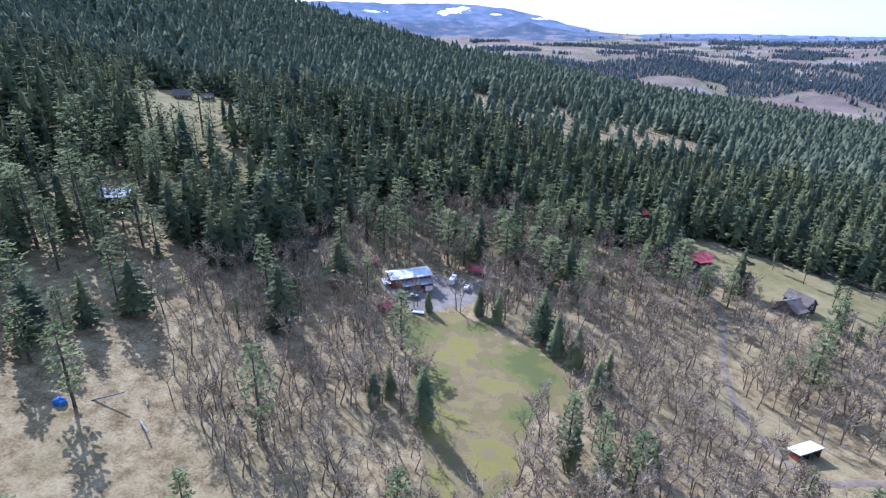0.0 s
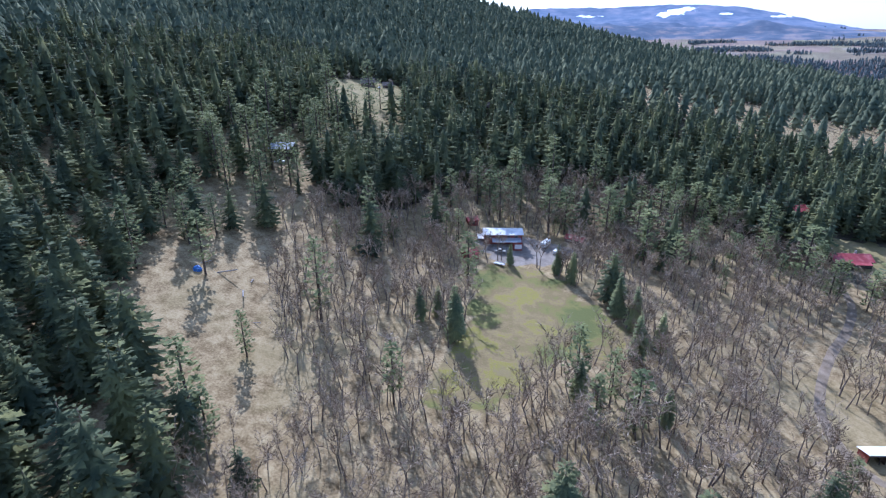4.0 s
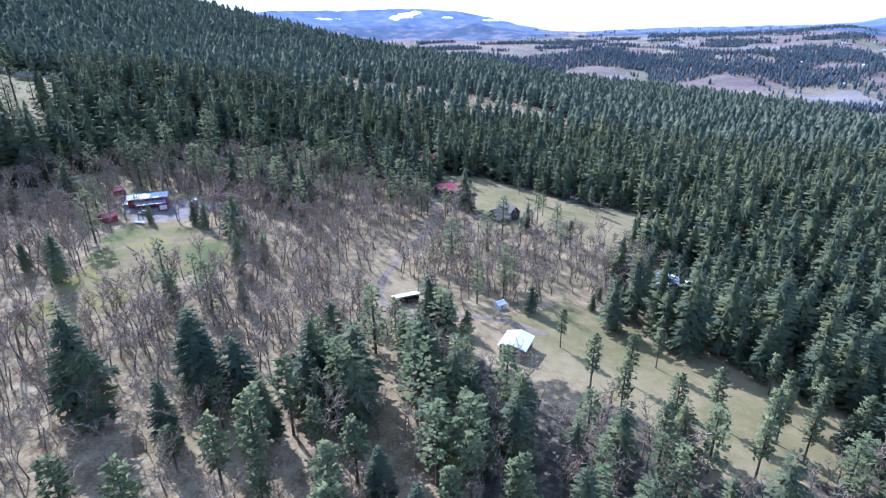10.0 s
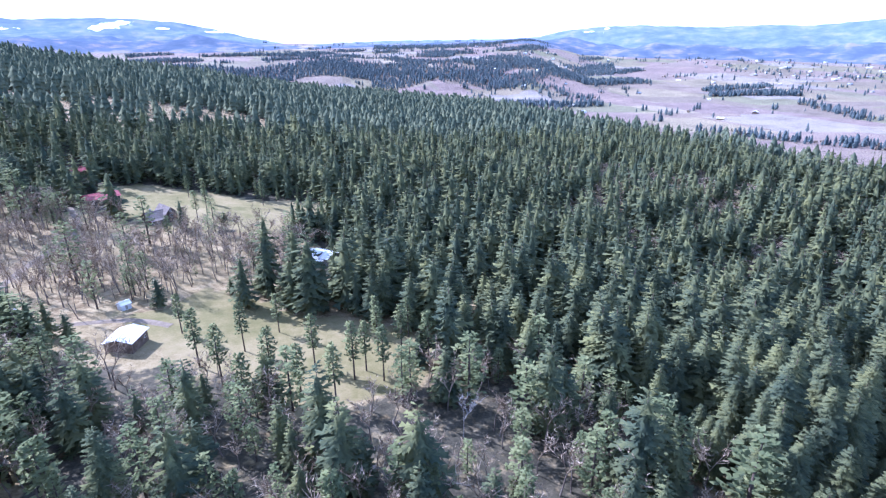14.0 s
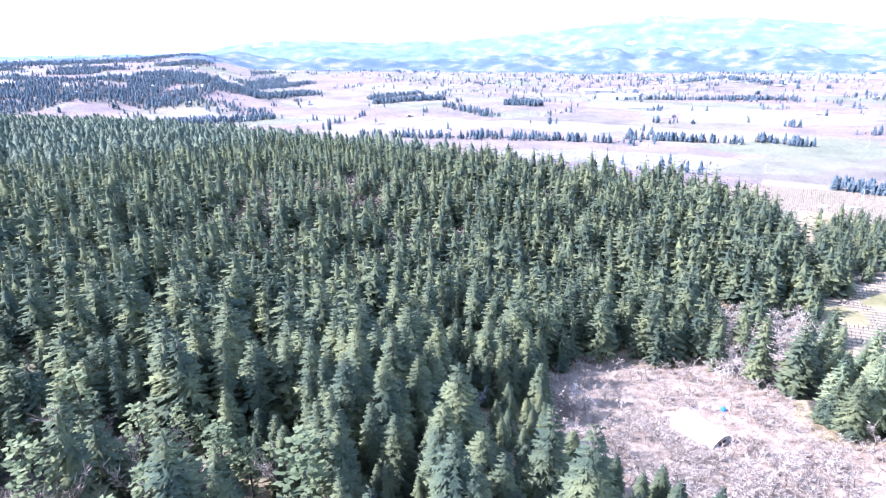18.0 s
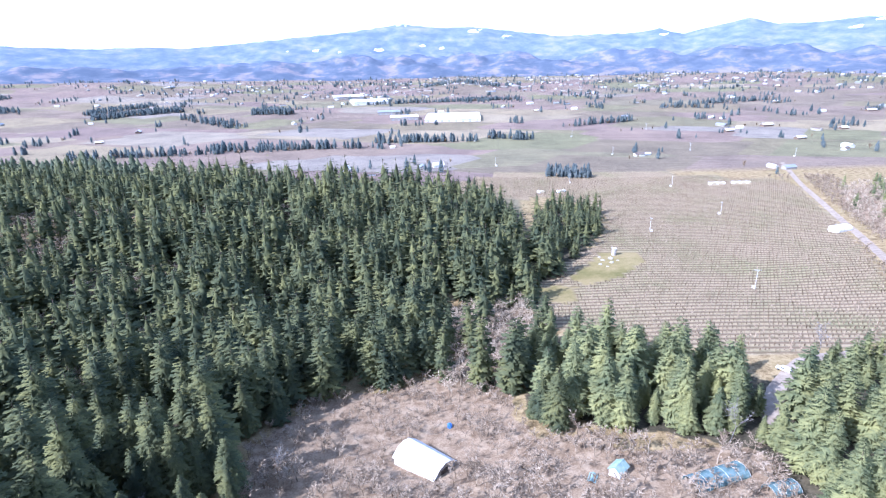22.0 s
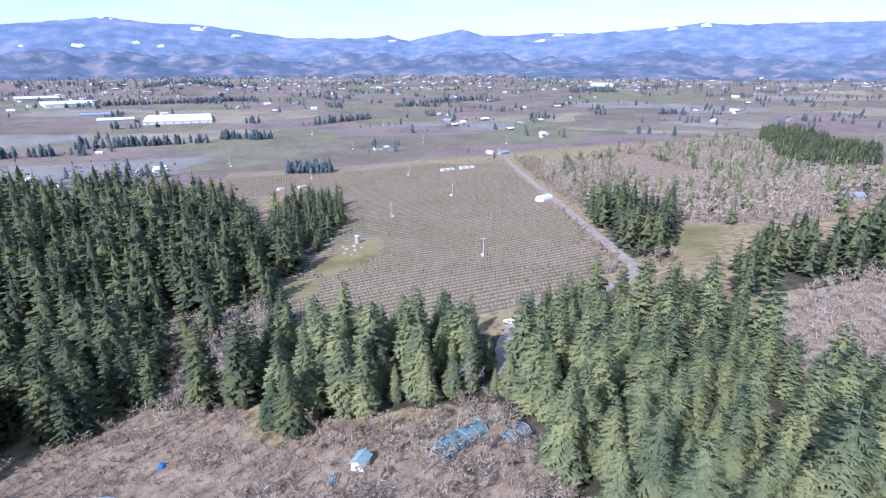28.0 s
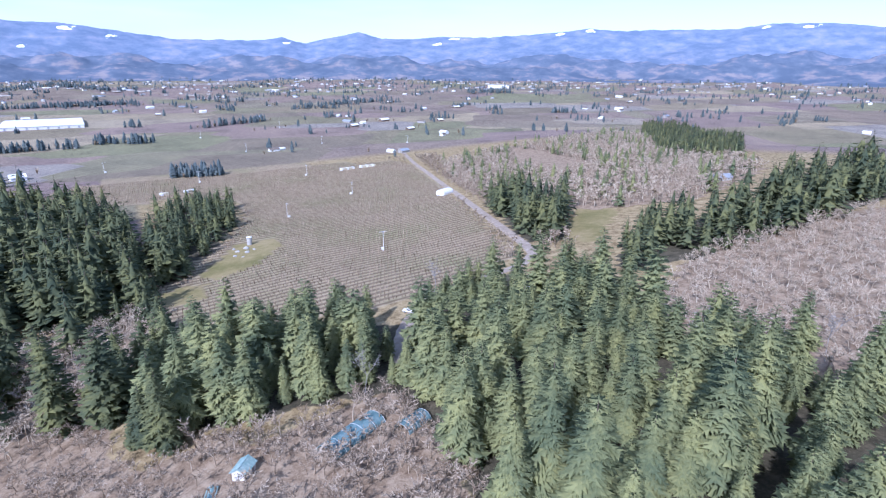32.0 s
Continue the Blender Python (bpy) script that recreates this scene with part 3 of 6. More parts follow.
# ---- far mountains, with snow on the tops and haze painted into their colour ----
SKYLINE = [(-30, 2.0), (-16, 2.3), (-13, 2.43), (-7.2, 2.41), (-3.3, 2.53), (-0.1, 2.55), (3.2, 2.32), (5.2, 2.0), (7.3, 1.55), (9.7, 1.0), (12.5, 0.45), (15, 0.25), (18, 0.45), (24, 0.6), (30, 0.65), (36.5, 0.72),
           (38.3, 0.9), (40.5, 1.4), (44.3, 1.65), (47.5, 1.7), (53, 1.42), (57, 1.5), (61, 1.4), (65.8, 1.75), (70.2, 2.15), (75.5, 2.6), (80.9, 3.25), (84.5, 2.85), (87.8, 2.87), (92.4, 2.25), (96, 1.85), (103, 1.87), (105, 2.15),
           (107.1, 1.62), (109.2, 2.14), (112.2, 2.74), (114.4, 2.15), (117.3, 2.15), (120, 2.4), (124.8, 2.33), (130.3, 2.7), (134.2, 3.1), (136.5, 2.85), (141, 2.9), (146.4, 2.85), (149.3, 3.22), (153.3, 3.18), (157, 2.7), (180, 2.4), (330, 2.0)]


SNOWFIELDS = [(-2.6, 1.75, 0.7, 0.22), (-1.6, 1.95, 0.8, 0.3), (-0.5, 2.2, 0.7, 0.2), (-9.3, 1.7, 1.4, 0.1), (2.5, 1.75, 0.7, 0.1), (6.8, 1.45, 1.0, 0.1), (42.8, 1.2, 0.9, 0.1), (44.3, 1.55, 0.5, 0.1),
              (80.8, 3.15, 0.7, 0.12), (72.7, 0.95, 0.7, 0.1), (75.0, 1.5, 0.5, 0.09), (75.0, 0.8, 0.6, 0.08), (78.4, 0.9, 0.8, 0.12), (82.9, 1.3, 0.5, 0.09), (84.5, 2.05, 0.7, 0.1), (84.7, 0.9, 0.8, 0.09), (87.9, 2.5, 0.8, 0.16), (90.9, 1.95, 0.6, 0.12),
              (69.5, 1.05, 0.6, 0.08), (105.5, 1.7, 0.6, 0.12), (119.8, 1.7, 0.7, 0.12), (121.4, 2.2, 0.9, 0.08), (131.5, 2.6, 0.9, 0.1), (134.4, 2.9, 0.7, 0.14), (148.5, 3.0, 0.8, 0.14), (152.0, 3.0, 1.0, 0.12)]     # bearing, height, half breadth and depth in degrees
HILL_CENTRE, HILL_EYE, HILL_END = (200.0, -80.0), 66.0, 4640.0


def mountain_mesh():
    """Foothills, a hollow behind them, and the long far ridge."""
    bear = np.concatenate([np.arange(-30, 180, 0.2), np.arange(180, 330.1, 2.0)])
    ridge = np.interp(bear, [b for b, _ in SKYLINE], [e for _, e in SKYLINE])
    rads = np.linspace(3250, HILL_END, 34)
    V, far, (cx, cy), cz = [], [], HILL_CENTRE, HILL_EYE
    for k, r in enumerate(rads):
        f = k / (len(rads) - 1)
        xs, ys = cx + r * np.sin(np.radians(bear)), cy + r * np.cos(np.radians(bear))
        for x, y, e, b, low in zip(xs, ys, ridge, bear, height(xs, ys) - 6):
            top = cz + HILL_END * math.tan(radians(e))
            q = Vector((x / 420, y / 420, 0.3))
            spur = noise.fractal(Vector((b / 5.5, 7.0 * f, 1.7)), 1.0, 2.0, 4)
            front = (0.34 + 0.22 * spur) * math.exp(-((f - 0.42) / 0.2) ** 2)
            rise = max(0.0, (f - 0.45) / 0.55) ** 1.25
            shape = max(front, rise) + noise.fractal(q, 1.0, 2.0, 5) * 0.3 * f * (1 - f) * 2
            fine = noise.fractal(q * 6, 1.0, 2.0, 3) * 6 * f
            V.append((x, y, low + max(0.0, shape) * (top - low) + fine))
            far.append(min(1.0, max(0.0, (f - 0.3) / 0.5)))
    n, m = len(bear), len(rads)
    idx = np.arange(n * m).reshape(m, n)
    quads = np.stack([idx[:-1, :-1], idx[1:, :-1], idx[1:, 1:], idx[:-1, 1:]], -1).reshape(-1, 4)
    me = bpy.data.meshes.new("backdrop_mountains")
    fill_mesh(me, np.array(V), quads)
    me.polygons.foreach_set("use_smooth", np.ones(len(me.polygons), bool))
    P = np.array(V)
    az, el = np.degrees(np.arctan2(P[:, 0] - cx, P[:, 1] - cy)), np.degrees(np.arctan2(P[:, 2] - cz, np.hypot(P[:, 0] - cx, P[:, 1] - cy)))
    snow = np.zeros((len(P), 4), np.float32)
    for b, e, w, h in SNOWFIELDS:
        snow[:, 0] = np.maximum(snow[:, 0], np.exp(-((az - b) / w) ** 2 - ((el - e) / h) ** 2))
    snow[:, 0] *= np.array(far) > 0.3
    # second channel: amount of painted haze, growing with distance
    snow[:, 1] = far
    snow[:, 3] = 1
    layer = me.color_attributes.new("snow", "FLOAT_COLOR", "POINT")
    layer.data.foreach_set("color", snow.ravel())
    return me


def mountain_material():
    m = bpy.data.materials.new("hazed_forest_and_snow")
    m.use_nodes = True
    n, l = m.node_tree.nodes, m.node_tree.links
    b = n["Principled BSDF"]
    b.inputs["Roughness"].default_value, b.inputs["Specular IOR Level"].default_value = 1.0, 0.0
    geo, tall = n.new("ShaderNodeNewGeometry"), n.new("ShaderNodeMapping")
    tall.inputs["Scale"].default_value = (1.0, 1.0, 2.2)
    l.new(geo.outputs["Position"], tall.inputs["Vector"])

    def noise_node(scale, detail, rough):
        t = n.new("ShaderNodeTexNoise")
        t.inputs["Scale"].default_value, t.inputs["Detail"].default_value, t.inputs["Roughness"].default_value = scale, detail, rough
        l.new(tall.outputs[0], t.inputs["Vector"])
        return t.outputs["Fac"]

    def ramp(fac, stops):
        r = n.new("ShaderNodeValToRGB")
        e = r.color_ramp.elements
        for i, (p, c) in enumerate(stops):
            if i < 2:
                e[i].position, e[i].color = p, (*c, 1)
            else:
                e.new(p).color = (*c, 1)
        l.new(fac, r.inputs[0])
        return r.outputs[0]

    def mix(fac, a, c):
        x = n.new("ShaderNodeMixRGB")
        l.new(fac, x.inputs["Fac"])
        l.new(a, x.inputs["Color1"])
        l.new(c, x.inputs["Color2"])
        return x.outputs[0]

    lay, parts = n.new("ShaderNodeVertexColor"), n.new("ShaderNodeSeparateColor")
    lay.layer_name = "snow"
    l.new(lay.outputs["Color"], parts.inputs[0])
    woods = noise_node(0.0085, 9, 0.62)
    # blue haze is in these colours, paler and bluer on the far ridge
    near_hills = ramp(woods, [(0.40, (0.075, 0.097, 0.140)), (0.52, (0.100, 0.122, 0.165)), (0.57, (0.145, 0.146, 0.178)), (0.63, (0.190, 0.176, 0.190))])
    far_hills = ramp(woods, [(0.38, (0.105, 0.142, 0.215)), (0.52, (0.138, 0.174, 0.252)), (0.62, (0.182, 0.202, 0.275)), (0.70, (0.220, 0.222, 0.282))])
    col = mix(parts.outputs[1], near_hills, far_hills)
    patch, add = noise_node(0.02, 5, 0.6), n.new("ShaderNodeMath")
    add.operation = "MULTIPLY_ADD"
    l.new(patch, add.inputs[0])
    add.inputs[1].default_value = 1.7
    less = n.new("ShaderNodeMath")
    less.operation = "SUBTRACT"
    l.new(parts.outputs[0], less.inputs[0])
    less.inputs[1].default_value = 1.35
    l.new(less.outputs[0], add.inputs[2])
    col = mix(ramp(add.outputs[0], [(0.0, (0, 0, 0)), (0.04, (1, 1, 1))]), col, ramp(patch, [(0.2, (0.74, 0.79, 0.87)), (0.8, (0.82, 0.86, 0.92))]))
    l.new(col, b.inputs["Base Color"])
    # the slopes also glow faintly, in place of light scattered by haze
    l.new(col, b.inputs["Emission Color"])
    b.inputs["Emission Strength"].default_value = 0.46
    return m


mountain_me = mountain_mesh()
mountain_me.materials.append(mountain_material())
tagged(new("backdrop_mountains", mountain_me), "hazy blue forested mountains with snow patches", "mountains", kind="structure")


# ---- houses, sheds and other things ----
def part(name, bm, mat, parent, label=""):
    me = bpy.data.meshes.new(name)
    bm.to_mesh(me)
    bm.free()
    me.materials.append(mat)
    ob = new(name, me)
    ob.parent = parent
    if label:
        tagged(ob, label)
    return ob


def box(bm, x0, x1, y0, y1, z0, z1, bevel=0.0):
    m = Matrix.Translation(((x0 + x1) / 2, (y0 + y1) / 2, (z0 + z1) / 2)) @ Matrix.Diagonal((x1 - x0, y1 - y0, z1 - z0, 1))
    made = bmesh.ops.create_cube(bm, size=1, matrix=m)
    if bevel:
        edges = list({e for v in made["verts"] for e in v.link_edges})
        bmesh.ops.bevel(bm, geom=edges, offset=bevel, segments=1, affect="EDGES")
    return bm


def one_box(*args, bevel=0.0):
    return box(bmesh.new(), *args, bevel=bevel)


def prism(outline, x0, x1):
    """A solid with the outline (y, z) drawn from x0 to x1."""
    bm = bmesh.new()
    a = [bm.verts.new((x0, y, z)) for y, z in outline]
    b = [bm.verts.new((x1, y, z)) for y, z in outline]
    bm.faces.new(a[::-1])
    bm.faces.new(b)
    n = len(outline)
    for i in range(n):
        bm.faces.new((a[i], a[(i + 1) % n], b[(i + 1) % n], b[i]))
    bmesh.ops.recalc_face_normals(bm, faces=bm.faces)
    return bm


# kept open: ground before and between the houses
FOOTPRINTS = [(141, 258, 12), (134, 248, 9), (127, 316, 8), (165, 208, 11), (158, 214, 9), (172, 236, 9), (226, 139, 9), (221, 131, 7), (-192, 410, 15), (-80, 397, 8), (-131, 202, 8), (150, 110, 7), (112, 119, 9), (119, 113, 7), (146, 87, 8), (158, 84, 7), (139, 95, 7), (160, 76, 9), (164, 88, 7)]


def base(name, x, y, turn, label, category, clear, lift=0.0, group=""):
    """An Empty on the ground that carries the parts of a thing, turned by degrees."""
    top = tagged(new(name), label, category, group)
    top.matrix_basis = pose(x, y, ground_z(x, y) + lift, 0, 0, turn)
    if clear:
        FOOTPRINTS.append((x, y, clear))
    return top


def ribbed(slope_a, slope_b, x0, x1, thick, ribs=0):
    """A roof slope: a slab between two (y, z) points, with standing ribs across it."""
    (ya, za), (yb, zb) = slope_a, slope_b
    n = Vector((0, zb - za, -(yb - ya))).normalized()
    if n.z < 0:
        n = -n
    stations = [(x0, thick)]
    for i in range(ribs):
        x = x0 + (x1 - x0) * (i + 0.5) / ribs
        stations += [(x - 0.05, thick), (x - 0.045, thick + 0.06), (x + 0.045, thick + 0.06), (x + 0.05, thick)]
    stations.append((x1, thick))
    bm = bmesh.new()
    rows = []
    for x, t in stations:
        o = n * t
        rows.append([bm.verts.new(v) for v in ((x, ya, za), (x, yb, zb), (x, yb + o.y, zb + o.z), (x, ya + o.y, za + o.z))])
    bm.faces.new(rows[0])
    bm.faces.new(rows[-1][::-1])
    for p, q in zip(rows, rows[1:]):
        for i in range(4):
            j = (i + 1) % 4
            bm.faces.new((p[i], q[i], q[j], p[j]))
    bmesh.ops.recalc_face_normals(bm, faces=bm.faces)
    return bm


def window(parent, x, y, z, w, h, face, mat=None):
    """A framed pane on a wall whose outer face points along face (+-1 in y, or 'e' / 'w' at the gable ends)."""
    fr = bmesh.new()
    t = 0.09
    spans = ((-w / 2, w / 2, -h / 2, -h / 2 + t), (-w / 2, w / 2, h / 2 - t, h / 2), (-w / 2, -w / 2 + t, -h / 2 + t, h / 2 - t), (w / 2 - t, w / 2, -h / 2 + t, h / 2 - t))
    for a, b, c, d in spans:
        if face in (1, -1):
            box(fr, x + a, x + b, y, y + 0.09 * face, z + c, z + d)
        else:
            s = 1 if face == "e" else -1
            box(fr, x, x + 0.09 * s, y + a, y + b, z + c, z + d)
    ob = part("window", fr, mat or WHITE_PAINT, parent)
    if face in (1, -1):
        pane = one_box(x - w / 2 + t, x + w / 2 - t, y + 0.01 * face, y + 0.05 * face, z - h / 2 + t, z + h / 2 - t)
    else:
        s = 1 if face == "e" else -1
        pane = one_box(x + 0.01 * s, x + 0.05 * s, y - w / 2 + t, y + w / 2 - t, z - h / 2 + t, z + h / 2 - t)
    part("pane", pane, GLASS, ob, "dark window glass")
    return ob


def gable_house(name, x, y, turn, length, depth, wall_h, rise, walls, roofs, label, category, clear=None, windows=(), door=None, over=0.5, ribs=0, chimney=None, top=None):
    """House or barn with a ridge along its own x axis."""
    top = top or base(name, x, y, turn, label, category, clear if clear is not None else max(length, depth) * 0.62 + 2)
    L, D = length / 2, depth / 2
    part("wall", prism([(-D, -2.0), (D, -2.0), (D, wall_h), (0, wall_h + rise), (-D, wall_h)], -L, L), walls, top)
    k = rise / D
    for s in (-1, 1):
        part("roof", ribbed((s * (D + over), wall_h - k * over + 0.05), (s * 0.02, wall_h + rise + 0.04), -L - over, L + over, 0.14, ribs), roofs, top)
    part("ridge_cap", one_box(-L - over, L + over, -0.18, 0.18, wall_h + rise + 0.13, wall_h + rise + 0.24), roofs, top)
    for wx, wz, w, h, face in windows:
        if face in (1, -1):
            window(top, wx, face * D, wz, w, h, face)
        else:
            window(top, L if face == "e" else -L, wx, wz, w, h, face)
    if door:
        dx, face, w, h, mat = door
        if face in (1, -1):
            part("door", one_box(dx - w / 2, dx + w / 2, face * D - 0.02, face * D + 0.08, 0.05, h), mat, top)
        else:
            s = 1 if face == "e" else -1
            part("door", one_box(s * L - 0.02, s * L + 0.08, dx - w / 2, dx + w / 2, 0.05, h), mat, top)
    if chimney:
        cx, cy, cz = chimney
        part("chimney", one_box(cx - 0.4, cx + 0.4, cy - 0.4, cy + 0.4, wall_h * 0.6, cz, bevel=0.04), CONCRETE, top)
    return top


def lean_to(top, x0, x1, y0, y1, z0, z1, mat, post_mat, posts=4, ribs=0, name="porch_roof"):
    part(name, ribbed((y0, z0), (y1, z1), x0, x1, 0.12, ribs), mat, top)
    for i in range(posts):
        px = x0 + 0.3 + (x1 - x0 - 0.6) * i / max(1, posts - 1)
        yy = y0 + (0.25 if y0 < y1 else -0.25)
        part("post", one_box(px - 0.08, px + 0.08, yy - 0.08, yy + 0.08, -1.5, z0), post_mat, top)


# -- the farmhouse above the meadow --
h = gable_house("farmhouse", -12, 207, 20, 17, 8, 5.0, 1.1, RED_WOOD, WHITE_METAL, "two-storey dark red farmhouse with a white metal roof", "house", clear=11, ribs=22,
                windows=[(-6, 3.9, 1.4, 1.1, -1), (-2.5, 3.9, 1.4, 1.1, -1), (2.5, 3.9, 1.4, 1.1, -1), (6, 3.9, 1.4, 1.1, -1), (0, 3.6, 1.2, 1.1, "e"), (-5, 1.4, 1.2, 1.0, 1), (4, 1.4, 1.2, 1.0, 1)],
                door=(-1, -1, 1.0, 2.1, DARK_WOOD), over=0.7)
lean_to(h, -5, 8, -7.6, -4.05, 2.5, 3.3, GREY_METAL, DARK_WOOD, 5, 16)
part("deck", one_box(-5, 8, -7.4, -4.05, -1.5, 0.15), PALE_WOOD, h)
part("garage_door", one_box(5.0, 8.2, -7.75, -7.65, -0.6, 1.5), WHITE_PAINT, h, "white panel door")
part("garage_wall", one_box(4.2, 8.4, -7.64, -4.06, -1.5, 2.35), RED_WOOD, h)
part("side_awning", ribbed((-3, 2.6), (2.5, 2.9), -11.5, -8.6, 0.1, 5), WHITE_METAL, h, "pale metal awning")
for py in (-2.8, 2.3):
    part("post", one_box(-11.3, -11.1, py - 0.08, py + 0.08, -1.5, 2.6), DARK_WOOD, h)
gable_house("red_shed", -19.5, 183, 62, 6, 4.6, 2.4, 1.5, RED_WOOD, RED_METAL, "small weathered red shed beside the farmhouse yard", "shed", windows=[(0, 1.5, 0.8, 0.7, -1)], door=(0, "e", 1.1, 2.0, DARK_WOOD), over=0.3, ribs=8)
gable_house("red_shed", 19, 224, -18, 9, 4.4, 2.3, 1.3, BROWN_WOOD, RED_METAL, "long shed with a faded red metal roof by the yard", "shed", windows=[(-2, 1.5, 0.8, 0.7, -1)], door=(2.5, -1, 1.6, 2.0, DARK_WOOD), over=0.35, ribs=11)
gable_house("red_shed", -29, 214, 40, 5, 4, 2.2, 1.2, RED_WOOD, RED_METAL, "dark red lean shed under trees behind the farmhouse", "shed", door=(0, -1, 1.2, 1.9, DARK_WOOD), over=0.3)


def camper(x, y, turn, label):
    top = base("camper", x, y, turn, label, "camper", 4.5)
    part("body", one_box(-3.2, 3.2, -1.15, 1.15, 0.55, 2.9, bevel=0.18), WHITE_PAINT, top)
    part("roof_vent", one_box(-0.5, 0.3, -0.35, 0.35, 2.92, 3.08, bevel=0.04), PALE_WOOD, top)
    for wx in (-2.0, 1.2):
        window(top, wx, -1.15, 1.9, 1.2, 0.7, -1)
    part("door", one_box(-0.4, 0.3, -1.2, -1.14, 0.6, 2.4), PALE_WOOD, top)
    for wx in (-0.9, 0.9):
        for s in (-1, 1):
            wheel(top, wx, s * 1.0, 0.35)
    return top


def wheel(top, x, y, r):
    bm = bmesh.new()
    bmesh.ops.create_cone(bm, cap_ends=True, segments=14, radius1=r, radius2=r, depth=0.22, matrix=Matrix.Translation((x, y, r)) @ Matrix.Rotation(math.pi / 2, 4, "X"))
    tyre = part("wheel", bm, RUBBER, top)
    bm = bmesh.new()
    bmesh.ops.create_cone(bm, cap_ends=True, segments=10, radius1=r * 0.55, radius2=r * 0.55, depth=0.25, matrix=Matrix.Translation((x, y, r)) @ Matrix.Rotation(math.pi / 2, 4, "X"))
    part("rim", bm, GREY_METAL, tyre)


def truck(x, y, turn, mat, label, name="pickup_truck", van=False):
    top = base(name, x, y, turn, label, "truck" if not van else "van", 4)
    cab = [(-2.6, 0.5), (2.6, 0.5), (2.65, 1.05), (1.5, 1.15), (0.9, 1.85), (-2.5 if van else -0.6, 1.9), (-2.6 if van else -0.75, 1.15), (-2.6, 1.1)]
    bm = prism(cab, -0.92, 0.92)
    bmesh.ops.rotate(bm, verts=bm.verts, matrix=Matrix.Rotation(-math.pi / 2, 3, "Z"))
    bmesh.ops.bevel(bm, geom=list(bm.edges), offset=0.06, segments=1, affect="EDGES")
    part("body", bm, mat, top)
    glass = prism([(0.95, 1.2), (1.4, 1.2), (0.92, 1.75), (0.85, 1.75)], -0.8, 0.8)
    bmesh.ops.rotate(glass, verts=glass.verts, matrix=Matrix.Rotation(-math.pi / 2, 3, "Z"))
    bmesh.ops.translate(glass, verts=glass.verts, vec=(0.06, 0, 0.03))
    part("windscreen", glass, GLASS, top)
    for s in (-1, 1):
        part("side_window", one_box(-0.5, 0.8, s * 0.9, s * 0.95, 1.25, 1.7), GLASS, top)
        for wx in (-1.6, 1.65):
            wheel(top, wx, s * 0.85, 0.36)
    return top


camper(7, 213, 75, "white camper trailer parked in the gravel yard")
truck(13, 208.5, 80, WHITE_PAINT, "white van parked in the gravel yard", "van", True)
truck(-10, 196, 15, PALE_WOOD, "pale pickup truck parked before the farmhouse")
# a flat trailer on the grass edge
t = base("flat_trailer", -7, 184.5, -10, "pale flat trailer on the meadow's edge", "trailer", 3.2)
part("bed", one_box(-2.3, 2.3, -0.95, 0.95, 0.55, 0.72, bevel=0.03), WHITE_PAINT, t)
part("drawbar", one_box(2.3, 3.4, -0.07, 0.07, 0.5, 0.6), GREY_METAL, t)
for s in (-1, 1):
    wheel(t, 0, s * 0.85, 0.33)
    part("side_rail", one_box(-2.3, 2.3, s * 0.93 - 0.04, s * 0.93 + 0.04, 0.72, 1.0), WHITE_PAINT, t)

# -- houses on the slope to the east --
h = gable_house("red_roofed_house", 141, 271, 16, 17, 8.5, 2.9, 2.0, DARK_WOOD, RED_METAL, "long dark house with a faded red metal roof", "house", clear=10, ribs=18,
                windows=[(-5, 1.7, 1.4, 1.1, -1), (1, 1.7, 1.4, 1.1, -1), (5.5, 1.7, 1.4, 1.1, -1), (0, 2.2, 1.2, 1.0, "e")], door=(-2, -1, 1.0, 2.1, BROWN_WOOD), over=0.7, chimney=(3, 1.0, 6.2))
lean_to(h, -2, 7, -7.2, -4.3, 2.1, 2.75, RED_METAL, DARK_WOOD, 4, 9)
gable_house("red_roofed_cabin", 128, 328, 30, 11, 8, 2.8, 2.2, BROWN_WOOD, RED_METAL, "cabin with a weathered red roof among firs", "house", windows=[(-3, 1.6, 1.2, 1.0, -1), (3, 1.6, 1.2, 1.0, -1)], door=(0, -1, 1.0, 2.1, DARK_WOOD), over=0.5, ribs=10)
h = gable_house("brown_house", 168, 223, 22, 13, 9, 3.2, 2.6, BROWN_WOOD, BROWN_ROOF, "brown shingled house with steep crossing gables", "house", clear=12,
                windows=[(-4.5, 1.8, 1.3, 1.2, -1), (0.2, 1.8, 1.3, 1.2, -1), (0, 2.0, 1.4, 1.2, "w")], door=(-2, -1, 1.0, 2.1, DARK_WOOD), over=0.6, chimney=(-3, 1.2, 7.2))
cross = base("gable_wing", 0, 0, 0, "", "", 0)
for s in ((4.6, 0.8, 90, 12, 6.0, 4.2, 3.2),):
    L, D = s[3] / 2, s[4] / 2
    w = prism([(-D, -2.0), (D, -2.0), (D, s[5]), (0, s[5] + s[6]), (-D, s[5])], -L, L)
    bmesh.ops.transform(w, matrix=pose(s[0], s[1], 0, 0, 0, s[2]), verts=w.verts)
    part("gable_wing", w, DARK_WOOD, h)
    for q in (-1, 1):
        r = ribbed((q * (D + 0.5), s[5] - s[6] / D * 0.5 + 0.05), (q * 0.02, s[5] + s[6] + 0.04), -L - 0.5, L + 0.5, 0.14)
        bmesh.ops.transform(r, matrix=pose(s[0], s[1], 0, 0, 0, s[2]), verts=r.verts)
        part("roof", r, BROWN_ROOF, h)
    window(h, 4.6, -5.2, 3.0, 1.6, 1.6, -1)
    window(h, 4.6, -5.2, 5.4, 1.0, 1.0, -1)
    window(h, 4.6, 6.8, 3.0, 1.6, 1.6, 1)
